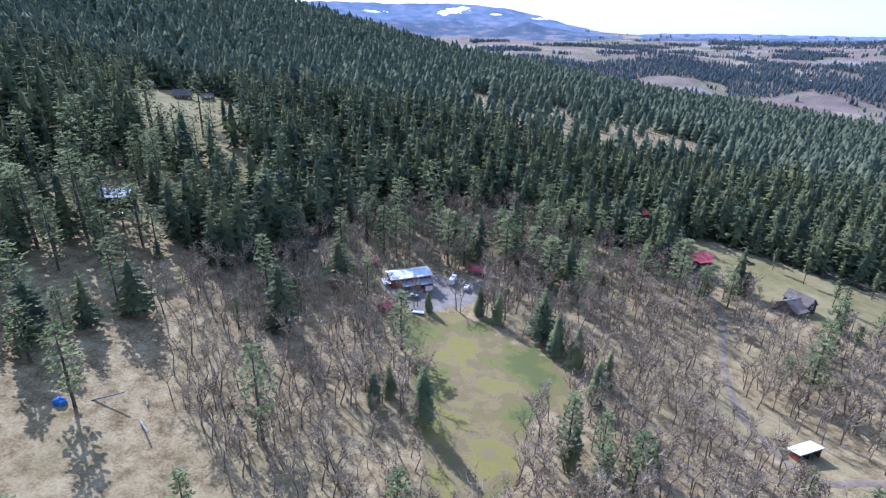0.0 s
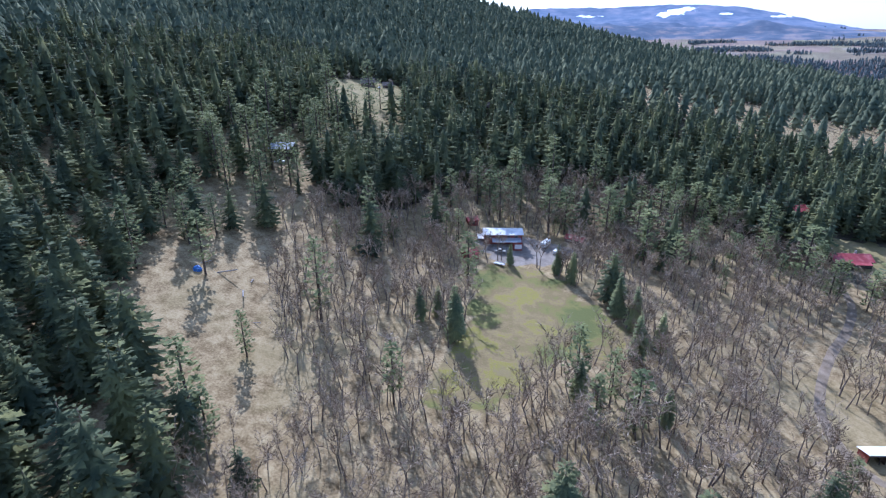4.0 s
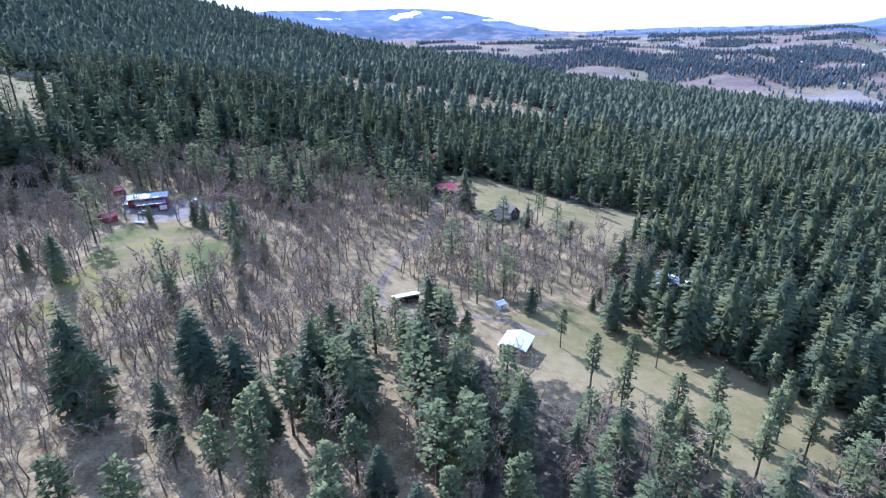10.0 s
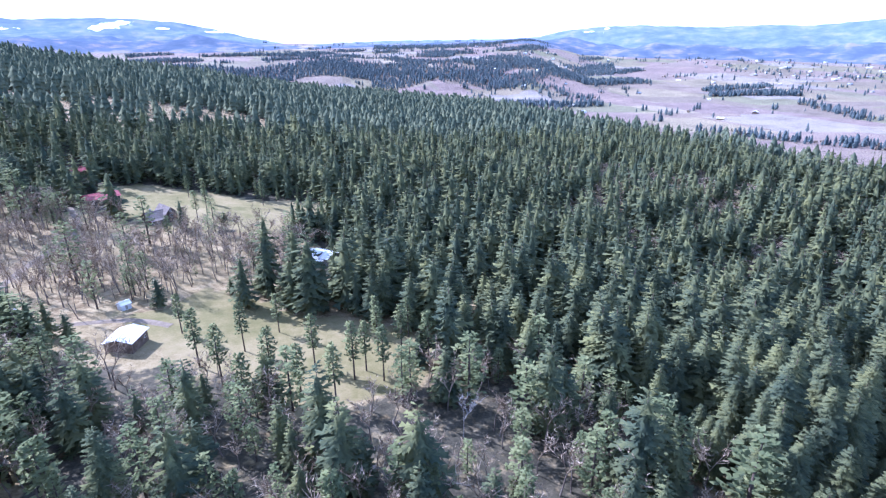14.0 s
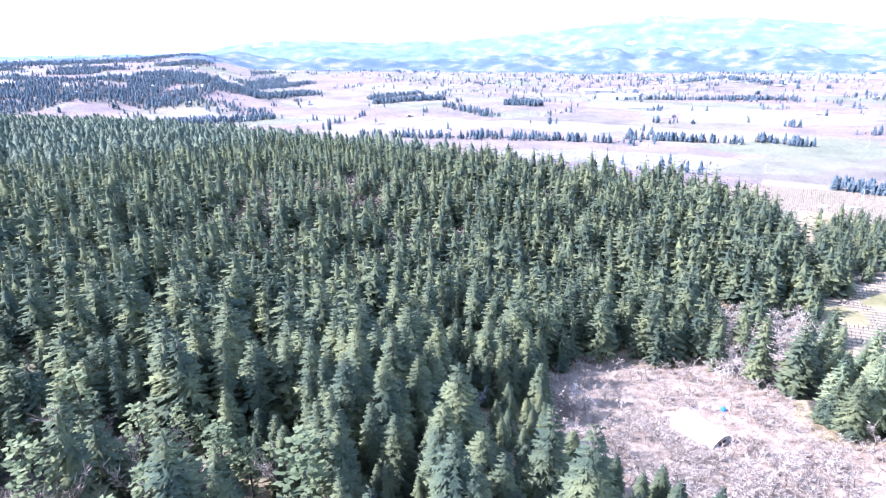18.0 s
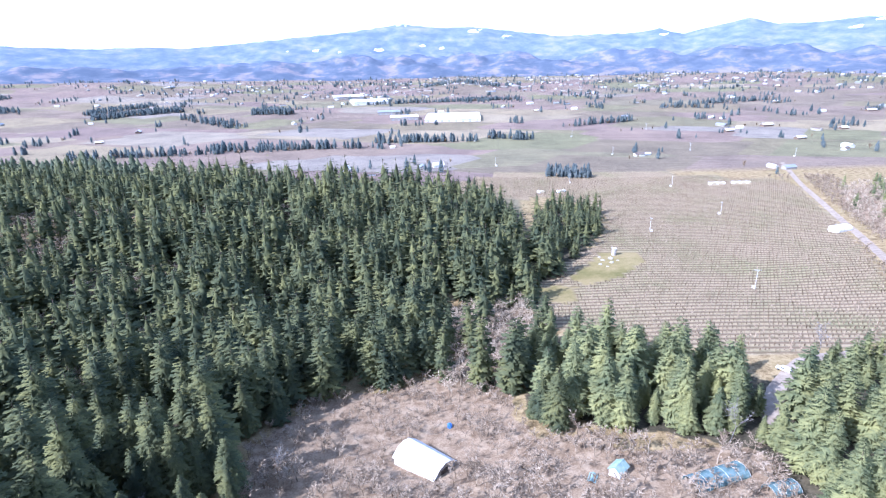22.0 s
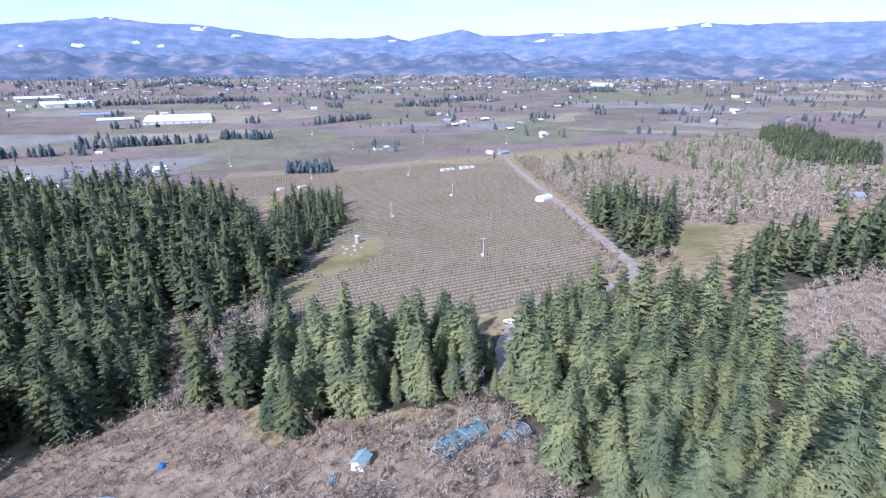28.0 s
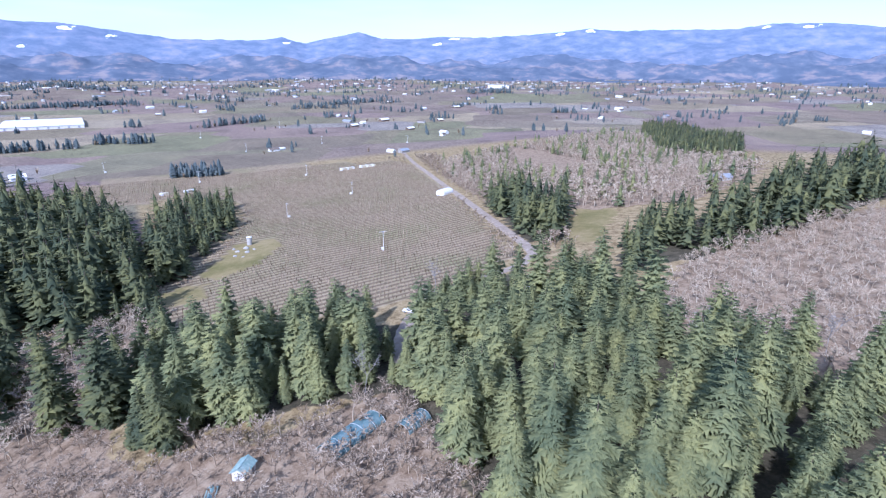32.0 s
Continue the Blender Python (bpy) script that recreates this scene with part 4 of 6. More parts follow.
bpy.data.objects.remove(cross)
part("porch_roof", ribbed((-7.0, 2.4), (-4.55, 3.0), -6.5, 1.4, 0.12), BROWN_ROOF, h)
for px in (-6.2, -2.5, 1.1):
    part("post", one_box(px - 0.08, px + 0.08, -6.9, -6.74, -1.5, 2.45), PALE_WOOD, h)

# -- the open shed by the lane --
s = base("open_shed", 115.5, 130.5, 20, "open-fronted dark wooden shed with a pale metal roof", "shed", 8)
part("back_wall", one_box(-4.8, 4.8, 1.7, 1.85, -1.5, 2.5), DARK_WOOD, s)
for sx in (-1, 1):
    part("side_wall", prism([(-2.0, -1.5), (1.69, -1.5), (1.69, 2.5), (-2.0, 3.4)], sx * 4.8 - 0.07, sx * 4.8 + 0.07), RED_WOOD, s)
part("roof", ribbed((-2.5, 3.56), (2.2, 2.45), -5.2, 5.2, 0.14, 14), WHITE_METAL, s)
part("fascia", one_box(-5.2, 5.2, -2.53, -2.47, 3.28, 3.6), PALE_WOOD, s)
for px in (-4.7, -1.6, 1.6, 4.7):
    part("post", one_box(px - 0.1, px + 0.1, -2.15, -2.01, -1.5, 3.4), DARK_WOOD, s)
part("divider", prism([(-2.0, -1.5), (1.69, -1.5), (1.69, 2.5), (-2.0, 3.4)], -0.05, 0.05), DARK_WOOD, s)

# -- white-roofed barn and the small white shed near it --
gable_house("white_roofed_barn", 153, 98, 62, 9.6, 8.6, 3.6, 1.2, BROWN_WOOD, WHITE_METAL, "square brown barn with a white metal roof", "barn", clear=9, windows=[(-2.5, 1.8, 1.0, 0.9, "e"), (2.5, 1.8, 1.0, 0.9, "e"), (3, 1.7, 1.0, 0.9, -1)], door=(0, "e", 3.0, 2.8, RED_WOOD), over=0.6, ribs=14)
gable_house("white_shed", 152, 128, 30, 3.6, 3.0, 2.0, 0.9, WHITE_PAINT, WHITE_METAL, "little white shed beside the lane", "shed", windows=[(0, 1.2, 0.7, 0.6, "w")], door=(0, -1, 0.9, 1.8, PALE_WOOD), over=0.25)
h = gable_house("white_roofed_house", 234, 155, -58, 13, 9, 3.4, 1.5, PALE_WOOD, WHITE_METAL, "house with bright white metal roof hidden among firs", "house", clear=10, windows=[(-3.5, 1.7, 1.3, 1.1, -1), (3, 1.7, 1.3, 1.1, -1), (0, 3.2, 1.4, 1.2, "w"), (0, 3.2, 1.4, 1.2, "e")], door=(0, -1, 1.0, 2.1, DARK_WOOD), over=0.6, ribs=14)
part("dormer", prism([(-4.4, 3.0), (-1.5, 3.0), (-1.5, 5.1), (-4.4, 4.9)], -1.2, 1.2), DARK_WOOD, h)
part("dormer_roof", ribbed((-4.9, 4.9), (-1.0, 5.2), -1.5, 1.5, 0.1, 4), WHITE_METAL, h)
lean_to(h, -5, 5, -7.4, -4.55, 2.2, 2.8, WHITE_METAL, PALE_WOOD, 4, 10)

# -- cabins up the hill --
gable_house("hill_house", -199, 427, 28, 12, 9, 3.0, 3.6, BROWN_WOOD, BROWN_ROOF, "steep-roofed brown house at the head of a hill field", "house", clear=14, windows=[(-3, 1.7, 1.3, 1.2, -1), (3, 1.7, 1.3, 1.2, -1), (0, 4.2, 1.4, 1.2, "e")], door=(0, -1, 1.0, 2.1, DARK_WOOD), over=0.6, chimney=(2, 1, 7.6))
gable_house("hill_barn", -184, 436, 28, 9, 7, 2.6, 2.6, BROWN_WOOD, BROWN_ROOF, "brown barn beside the hill house", "barn", door=(0, -1, 2.4, 2.2, DARK_WOOD), over=0.5)
gable_house("hill_cabin", -83, 411, 12, 11, 8, 3.0, 2.6, DARK_WOOD, BROWN_ROOF, "dark cabin almost hidden among tall firs", "house", windows=[(-3, 1.7, 1.2, 1.1, -1), (3, 1.7, 1.2, 1.1, -1)], door=(0, -1, 1.0, 2.1, BROWN_WOOD), over=0.6, clear=9)
gable_house("hill_house", -133, 213, 10, 12, 8, 4.2, 2.2, DARK_WOOD, GREY_METAL, "grey-roofed house in shade among firs", "house", windows=[(-4, 2.4, 1.3, 1.2, -1), (0, 2.4, 1.3, 1.2, -1), (4, 2.4, 1.3, 1.2, -1)], door=(2, -1, 1.0, 2.1, BROWN_WOOD), over=0.6, clear=8)
truck(-128, 202, 30, WHITE_PAINT, "white pickup truck parked under the firs")
truck(-186, 424, 118, WHITE_PAINT, "white pickup truck beside the hill barn")

# -- the barn in the clearing: broken-pitch white roof --
b = base("white_barn", 390.5, -104, 57, "weathered barn with a broken-pitch white metal roof", "barn", 12)
L, W = 8.3, 5.2
prof = [(-W, -2.0), (W, -2.0), (W, 2.5), (2.6, 4.5), (0.0, 5.1), (-2.6, 4.5), (-W, 2.5)]
part("wall", prism(prof, -L + 0.1, L - 0.1), PALE_WOOD, b)
for q in (-1, 1):
    part("lower_roof", ribbed((q * (W + 0.4), 2.25), (q * 2.6, 4.54), -L - 0.3, L + 0.3, 0.12, 16), WHITE_METAL, b)
    part("upper_roof", ribbed((q * 2.6, 4.55), (q * 0.02, 5.15), -L - 0.3, L + 0.3, 0.12, 16), WHITE_METAL, b)
    for i in range(7):
        x0 = -L + 0.3 + i * (2 * L - 0.6) / 7
        part("panel", one_box(x0 + 0.05, x0 + 2.2, q * W - 0.02, q * W + 0.05, 0.1, 2.0), WHITE_METAL, b)
for e in (-1, 1):
    part("barn_door", one_box(e * L - 0.08, e * L + 0.06, -1.6, 1.6, 0.0, 3.2), DARK_WOOD, b)
    for y0 in (-4.6, 2.2):
        part("board_panel", one_box(e * L - 0.09, e * L + 0.04, y0, y0 + 2.3, 0.0, 2.3), GREY_METAL, b)

# -- the hut and blue sheets at the clearing's south end --
gable_house("garden_hut", 381.5, -161, -40, 4.4, 3.4, 2.2, 1.1, WHITE_PAINT, GREEN_METAL, "small white hut with a teal metal roof", "hut", windows=[(-1.2, 1.3, 0.7, 0.7, -1), (0, 1.4, 0.7, 0.7, "w")], door=(0.9, -1, 0.8, 1.9, PALE_WOOD), over=0.35, ribs=6, clear=5)
t = base("covered_woodpile", 379, -153.5, -20, "low woodpile under a bright teal sheet", "woodpile", 3)
part("log_stack", one_box(-1.7, 1.7, -0.9, 0.9, -0.6, 0.9, bevel=0.15), BROWN_WOOD, t)
part("sheet", prism([(-1.2, 0.55), (-1.15, 0.5), (0, 1.12), (1.15, 0.5), (1.2, 0.55), (0, 1.2)], -1.9, 1.9), GREEN_METAL, t)


def hoop_house(x, y, turn, length, width, tall, mat, label):
    top = base("hoop_house", x, y, turn, label, "greenhouse", 3.4)
    n = 9
    outer = [(-width / 2 * math.cos(math.pi * i / n), tall * math.sin(math.pi * i / n) ** 0.8 - 0.3 * (i in (0, n))) for i in range(n + 1)]
    inner = [(p * 0.97, q * 0.97 - 0.02) for p, q in outer]
    part("cover", prism(outer + inner[::-1], -length / 2, length / 2), mat, top)
    for k in range(6):
        x0 = -length / 2 + length * k / 5
        hoop = [(p * 1.012, q * 1.012) for p, q in outer]
        part("hoop", prism(hoop + outer[::-1], x0 - 0.04, x0 + 0.04), WHITE_PAINT, top)
    return top


hoop_house(378, -186, -66, 17, 6.5, 2.5, BLUE_NET, "long low tunnel under a faded blue sheet")
hoop_house(373, -200, -70, 8, 5, 2.2, BLUE_NET, "short tunnel under a faded blue sheet")


def tarp_heap(x, y, turn, size, tall, mat, label, name="tarp_heap", seed=1):
    r = random.Random(seed)
    top = base(name, x, y, turn, label, "tarp", size)
    bm = bmesh.new()
    bmesh.ops.create_icosphere(bm, subdivisions=3, radius=1)
    for v in bm.verts:
        d = noise.noise(v.co * 2.1 + Vector((seed, 0, 0))) * 0.22
        v.co = Vector((v.co.x * size * (1 + d), v.co.y * size * 0.75 * (1 + d), max(-0.15, v.co.z) * tall * (1 + d)))
    part("sheet", bm, mat, top)
    bm = bmesh.new()
    for k in range(4):
        a = k * 1.57 + 0.5
        box(bm, math.cos(a) * size * 0.98 - 0.12, math.cos(a) * size * 0.98 + 0.12, math.sin(a) * size * 0.75 - 0.12, math.sin(a) * size * 0.75 + 0.12, -0.1, 0.2, bevel=0.04)
    part("weight", bm, CONCRETE, top)
    return top


tarp_heap(413, -110, 20, 1.3, 1.5, BLUE_TARP, "heap under a bright blue tarpaulin in the scrub", seed=2)
tarp_heap(-89, 104, 0, 1.7, 1.6, BLUE_TARP, "round heap under a blue tarpaulin on dry grass", seed=3)


def log(x, y, turn, length, r, label="bleached fallen trunk lying on dry grass"):
    top = base("fallen_log", x, y, turn, label, "log", 0)
    dx, dy = math.cos(radians(turn)) * length / 2, math.sin(radians(turn)) * length / 2
    za, zb, zc = ground_z(x - dx, y - dy), ground_z(x + dx, y + dy), ground_z(x, y)
    bm = bmesh.new()
    bmesh.ops.create_cone(bm, cap_ends=True, segments=10, radius1=r, radius2=r * 0.6, depth=length, matrix=Matrix.Translation((0, 0, (za + zb) / 2 - zc + r * 0.5)) @ Matrix.Rotation(math.atan2(zb - za, length), 4, "Y") @ Matrix.Rotation(math.pi / 2, 4, "Y"))
    part("trunk", bm, SNAG, top)
    for k in range(4):
        px = length * (-0.1 + 0.14 * k)
        bm = bmesh.new()
        s = 1 if k % 2 else -1
        bmesh.ops.create_cone(bm, cap_ends=True, segments=5, radius1=0.06, radius2=0.02, depth=1.2, matrix=Matrix.Translation((px, s * 0.5, (za + zb) / 2 - zc + (zb - za) * px / length + r)) @ Matrix.Rotation(-s * 1.1, 4, "X"))
        part("stub", bm, SNAG, top)


log(-83, 107, 8, 15, 0.28)
log(-91, 108, 28, 7, 0.2)
log(-70, 103, -48, 12, 0.3)
log(-72, 110, -60, 4, 0.25)
log(-57, 92, 2, 5, 0.16)

# -- things in and round the orchard --
t = base("water_tank", 630, -209, 0, "tall tan cylindrical tank in the orchard", "tank", 6)
bm = bmesh.new()
bmesh.ops.create_cone(bm, cap_ends=True, segments=24, radius1=1.7, radius2=1.7, depth=5.4, matrix=Matrix.Translation((0, 0, 2.5)))
part("body", bm, CONCRETE, t)
bm = bmesh.new()
bmesh.ops.create_cone(bm, cap_ends=True, segments=24, radius1=1.85, radius2=0.3, depth=0.7, matrix=Matrix.Translation((0, 0, 5.55)))
part("cap", bm, WHITE_METAL, t)
for k in range(5):
    part("hoop", (lambda m: (bmesh.ops.create_cone(m, cap_ends=True, segments=24, radius1=1.74, radius2=1.74, depth=0.08, matrix=Matrix.Translation((0, 0, 0.6 + k * 1.05))), m)[1])(bmesh.new()), GREY_METAL, t)


def boulder(x, y, s, seed):
    bm = bmesh.new()
    bmesh.ops.create_icosphere(bm, subdivisions=2, radius=1)
    for v in bm.verts:
        v.co *= 1 + noise.noise(v.co * 1.4 + Vector((seed, 2, 3))) * 0.5
        v.co = Vector((v.co.x * s * 1.3, v.co.y * s, v.co.z * s * 0.75 + s * 0.25))
    me = bpy.data.meshes.new("boulder")
    bm.to_mesh(me)
    bm.free()
    me.materials.append(CONCRETE)
    ob = tagged(new("boulder", me), "pale boulder in rough ground beside the tank", "boulder", "boulders by the tank")
    ob.matrix_basis = pose(x, y, ground_z(x, y) - 0.1, 0, 0, seed * 40)


for k, (x, y, s) in enumerate([(621, -205, 1.5), (618, -199, 1.1), (612, -204, 1.3), (625, -198, 0.9), (609, -196, 1.0), (616, -209, 0.8), (604, -200, 0.7)]):
    boulder(x, y, s, k + 1)
t = base("covered_haystack", 675, -385, -66, "big stack under a white tarpaulin beside the road", "haystack", 11)
stack = prism([(-4.2, -0.5), (4.2, -0.5), (4.4, 2.6), (3.2, 4.2), (0, 4.9), (-3.2, 4.2), (-4.4, 2.6)], -7.5, 7.5)
bmesh.ops.bevel(stack, geom=list(stack.edges), offset=0.5, segments=2, affect="EDGES")
part("sheet", stack, WHITE_PAINT, t)
for k in range(4):
    part("strap", prism([(-4.47, 0.2), (-4.47, 2.6), (-3.25, 4.27), (0, 4.97), (3.25, 4.27), (4.47, 2.6), (4.47, 0.2), (4.43, 0.2), (4.43, 2.58), (3.2, 4.22), (0, 4.92), (-3.2, 4.22), (-4.43, 2.58), (-4.43, 0.2)], -5.4 + 3.6 * k, -5.3 + 3.6 * k), GREY_METAL, t)


def wind_machine(x, y, turn):
    top = base("wind_machine", x, y, turn, "tall pale frost fan on a pole among the orchard rows", "frost fan", 2.0, group="frost fans")
    bm = bmesh.new()
    bmesh.ops.create_cone(bm, cap_ends=True, segments=10, radius1=0.17, radius2=0.12, depth=11.5, matrix=Matrix.Translation((0, 0, 5.6)))
    part("pole", bm, WHITE_PAINT, top)
    part("engine_box", one_box(0.5, 2.3, -0.7, 0.7, -0.2, 1.5, bevel=0.08), WHITE_PAINT, top)
    hub = part("hub", one_box(-0.4, 0.5, -0.25, 0.25, 11.2, 11.7, bevel=0.06), GREY_METAL, top)
    for s in (-1, 1):
        blade = bmesh.new()
        box(blade, 0.45, 0.53, 0.2 if s > 0 else -2.4, 2.4 if s > 0 else -0.2, 11.36, 11.56)
        part("blade", blade, WHITE_PAINT, hub)
    return top


for k, (x, y) in enumerate([(549, -270), (756, -329), (882, -322), (1099, -297), (905, -210), (1010, -120), (700, -252), (1130, -420), (1060, -540), (1300, -260), (1250, -80), (1400, -420)]):
    wind_machine(x, y, k * 47)


def bin_stack(x, y, turn, n, label):
    top = base("bin_stack", x, y, turn, label, "fruit bins", n * 1.3)
    for k in range(n):
        part("row_of_bins", one_box(-n * 1.25 + k * 2.5 + 0.05, -n * 1.25 + (k + 1) * 2.5 - 0.05, -2.4, 2.4, -0.3, 2.4, bevel=0.05), STRAW if k % 3 else WHITE_PAINT, top)


bin_stack(885, -372, -82, 7, "long stack of pale wooden fruit bins")
bin_stack(885, -398, -88, 8, "long stack of pale wooden fruit bins")
bin_stack(858, -195, -60, 4, "short stack of pale wooden fruit bins")
bin_stack(852, -172, -75, 3, "short stack of pale wooden fruit bins")
truck(432, -282, 60, WHITE_PAINT, "white pickup truck parked where the road enters the wood")
truck(441, -233, 40, WHITE_PAINT, "pale van parked on the driveway", "van", True)
gable_house("grey_roofed_house", 511, -526, 70, 14, 8, 3.0, 2.0, PALE_WOOD, GREY_METAL, "long house with a grey metal roof beside a pasture", "house", windows=[(-4, 1.7, 1.3, 1.1, 1), (0, 1.7, 1.3, 1.1, 1), (4, 1.7, 1.3, 1.1, 1)], door=(2, 1, 1.0, 2.1, DARK_WOOD), over=0.6, clear=10)

# -- the valley's buildings --
def block(name, x, y, turn, length, depth, tall, roofs, walls, label, category, bays=0):
    top = base(name, x, y, turn, label, category, length * 0.6)
    part("wall", one_box(-length / 2, length / 2, -depth / 2, depth / 2, -3, tall), walls, top)
    part("roof", prism([(-depth / 2 - 1, tall), (depth / 2 + 1, tall), (0, tall + depth * 0.015)], -length / 2 - 1, length / 2 + 1), roofs, top)
    for k in range(bays):
        bx = -length / 2 + (k + 0.5) * length / bays
        part("loading_door", one_box(bx - 1.8, bx + 1.8, -depth / 2 - 0.15, -depth / 2 + 0.05, 0, 4), GREY_METAL, top)


block("fruit_warehouse", 1660, -5, -86, 135, 170, 6, WHITE_METAL, WHITE_PAINT, "very large white-roofed fruit packing warehouse", "warehouse", 8)
block("fruit_warehouse", 1650, 120, -80, 70, 60, 8, WHITE_METAL, PALE_WOOD, "white-roofed packing shed beside the large warehouse", "warehouse", 5)
block("fruit_warehouse", 1800, 190, -80, 60, 60, 7, GREY_METAL, PALE_WOOD, "grey-roofed packing shed near the warehouses", "warehouse", 4)
block("fruit_warehouse", 2150, 330, -70, 120, 150, 9, WHITE_METAL, WHITE_PAINT, "distant white warehouse in the valley town", "warehouse", 4)
block("fruit_warehouse", 2350, 460, -70, 110, 140, 9, WHITE_METAL, PALE_WOOD, "distant white warehouse in the valley town", "warehouse", 4)
block("fruit_warehouse", 2500, -1750, -126, 100, 160, 9, WHITE_METAL, WHITE_PAINT, "distant white warehouse across the valley", "warehouse", 4)
block("fruit_warehouse", 3300, -2150, -126, 140, 220, 10, WHITE_METAL, WHITE_PAINT, "distant white warehouse across the valley", "warehouse", 4)
rv = random.Random(77)
VALLEY_HOUSES = [(974, -471), (960, -484), (1085, -333), (1092, -345), (1376, -780), (1000, -40), (985, -20), (1120, -640), (1150, -660), (1250, -640), (1180, 60), (905, 60), (925, 40), (960, 80), (1350, -560), (1400, -600), (1440, -580)]
NEAR_HOUSES = len(VALLEY_HOUSES)
for k in range(240):
    d, bb = 1250 + 3000 * rv.random() ** 0.8, radians(rv.uniform(25, 170))
    VALLEY_HOUSES.append((250 + d * math.sin(bb) + rv.uniform(-40, 40), -100 + d * math.cos(bb) + rv.uniform(-40, 40)))
HOUSE_LOOKS = [(WHITE_PAINT, WHITE_METAL, "white farm building with a pale metal roof in the valley"), (PALE_WOOD, GREY_METAL, "grey farm building in the valley"), (WHITE_PAINT, BROWN_ROOF, "white farmhouse with a brown roof in the valley"),
               (WHITE_PAINT, WHITE_METAL, "white farm building with a pale metal roof in the valley"), (BROWN_WOOD, WHITE_METAL, "brown barn with a pale roof in the valley")]
patterns, plain = [], []
for wl_, rf_, lab in HOUSE_LOOKS:
    patterns.append(gable_house("valley_house", 0, 0, 0, 15, 9, 3.4, 2.6, wl_, rf_, lab, "house", clear=0, windows=[(-4, 1.8, 1.6, 1.4, -1), (3, 1.8, 1.6, 1.4, -1)], door=(0, -1, 1.2, 2.2, DARK_WOOD), over=0.6))
    plain.append(gable_house("valley_house", 0, 0, 0, 17, 10, 3.8, 2.8, wl_, rf_, lab, "house", clear=0, over=0.6))
for k, (x, y) in enumerate(VALLEY_HOUSES):
    m = pose(x, y, ground_z(x, y), 0, 0, rv.choice((22, 112)) + rv.uniform(-12, 12))
    near = k < NEAR_HOUSES
    p = (patterns if near else plain)[k % 5]
    if k < 5 or NEAR_HOUSES <= k < NEAR_HOUSES + 5:
        p.matrix_basis = m
        ob = p
    else:
        ob = copy_thing(p, m)
    z = rv.uniform(0.65, 1.1)
    ob.scale = (z * rv.uniform(0.8, 1.5), z, z)
    tagged(ob, group="valley houses")
    FOOTPRINTS.append((x, y, 12 if x < 1300 else 5))

# the far town: small pale and dark roofs past counting
TOWN = [(2600, 1000, 260, 90), (3000, 500, 420, 150), (3300, -100, 380, 130), (2900, -700, 420, 120), (3300, -1500, 500, 220), (2600, -2100, 420, 160), (1900, -2700, 420, 150), (2350, 350, 160, 40)]
TV, TF, TM = [], [], []
for tx, ty, spread_, count in TOWN:
    for k in range(count // 2):
        x, y = rv.gauss(tx, spread_), rv.gauss(ty, spread_)
        z, a = ground_z(x, y) - 0.3, radians(rv.choice((22, 112)) + rv.uniform(-8, 8))
        hl, hw, wall_h = rv.uniform(5, 11), rv.uniform(3.5, 6), rv.uniform(3, 5)
        if k % 17 == 0:
            hl, hw = hl * 3, hw * 2.5
        ca_, sa_ = math.cos(a), math.sin(a)
        base = len(TV)
        for u, v, h in ((-1, -1, 0), (1, -1, 0), (1, 1, 0), (-1, 1, 0), (-1, -1, 1), (1, -1, 1), (1, 1, 1), (-1, 1, 1), (-1, 0, 1.6), (1, 0, 1.6)):
            TV.append((x + u * hl * ca_ - v * hw * sa_, y + u * hl * sa_ + v * hw * ca_, z + h * wall_h))
        tint = rv.randrange(3)
        for f, slot in (((0, 1, 5), 0), ((0, 5, 4), 0), ((2, 3, 7), 0), ((2, 7, 6), 0), ((1, 2, 6), 0), ((1, 6, 5), 0), ((3, 0, 4), 0), ((3, 4, 7), 0), ((4, 8, 7), 0), ((5, 6, 9), 0), ((4, 5, 9), 1), ((4, 9, 8), 1), ((6, 7, 8), 1), ((6, 8, 9), 1)):
            TF.append(tuple(base + q for q in f))
            TM.append(0 if slot == 0 else 1 + tint)
town_me = bpy.data.meshes.new("far_town")
fill_mesh(town_me, np.array(TV), np.array(TF), np.array(TM))
for m in (PALE_WOOD, WHITE_METAL, GREY_METAL, BROWN_ROOF):
    town_me.materials.append(m)
tagged(new("far_town", town_me), "small pale houses and sheds of a distant town", "houses", kind="stuff")


# ---- trees ----
def kite(V, F, base, d, length, width, sag, fold, roll=0.0):
    """One bough: a folded, drooping blade."""
    side = Vector((-d.y, d.x, roll * (abs(d.x) + abs(d.y))))
    if side.length < 1e-4:
        side = Vector((1, 0, 0))
    side.normalize()
    mid = base + d * (length * 0.5)
    tip = base + d * length - Vector((0, 0, sag))
    k = len(V)
    V += [tuple(base), tuple(mid + side * width - Vector((0, 0, fold))), tuple(tip), tuple(mid - side * width - Vector((0, 0, fold)))]
    F += [(k, k + 1, k + 2), (k, k + 2, k + 3)]


def tier(V, F, r, z, top, radius, points, droop):
    """A ragged skirt of boughs: a star with long and short points."""
    k, turn = len(V), r.uniform(0, 6.28)
    V.append((r.uniform(-0.1, 0.1), r.uniform(-0.1, 0.1), top))
    n = points * 2
    for i in range(n):
        a = turn + 6.283 * i / n
        q = radius * (r.uniform(0.85, 1.15) if i % 2 == 0 else r.uniform(0.45, 0.7))
        V.append((math.cos(a) * q, math.sin(a) * q, z - (droop if i % 2 == 0 else -droop * 0.5) + r.uniform(-0.2, 0.2)))
    F += [(k, k + 1 + i, k + 1 + (i + 1) % n) for i in range(n)]


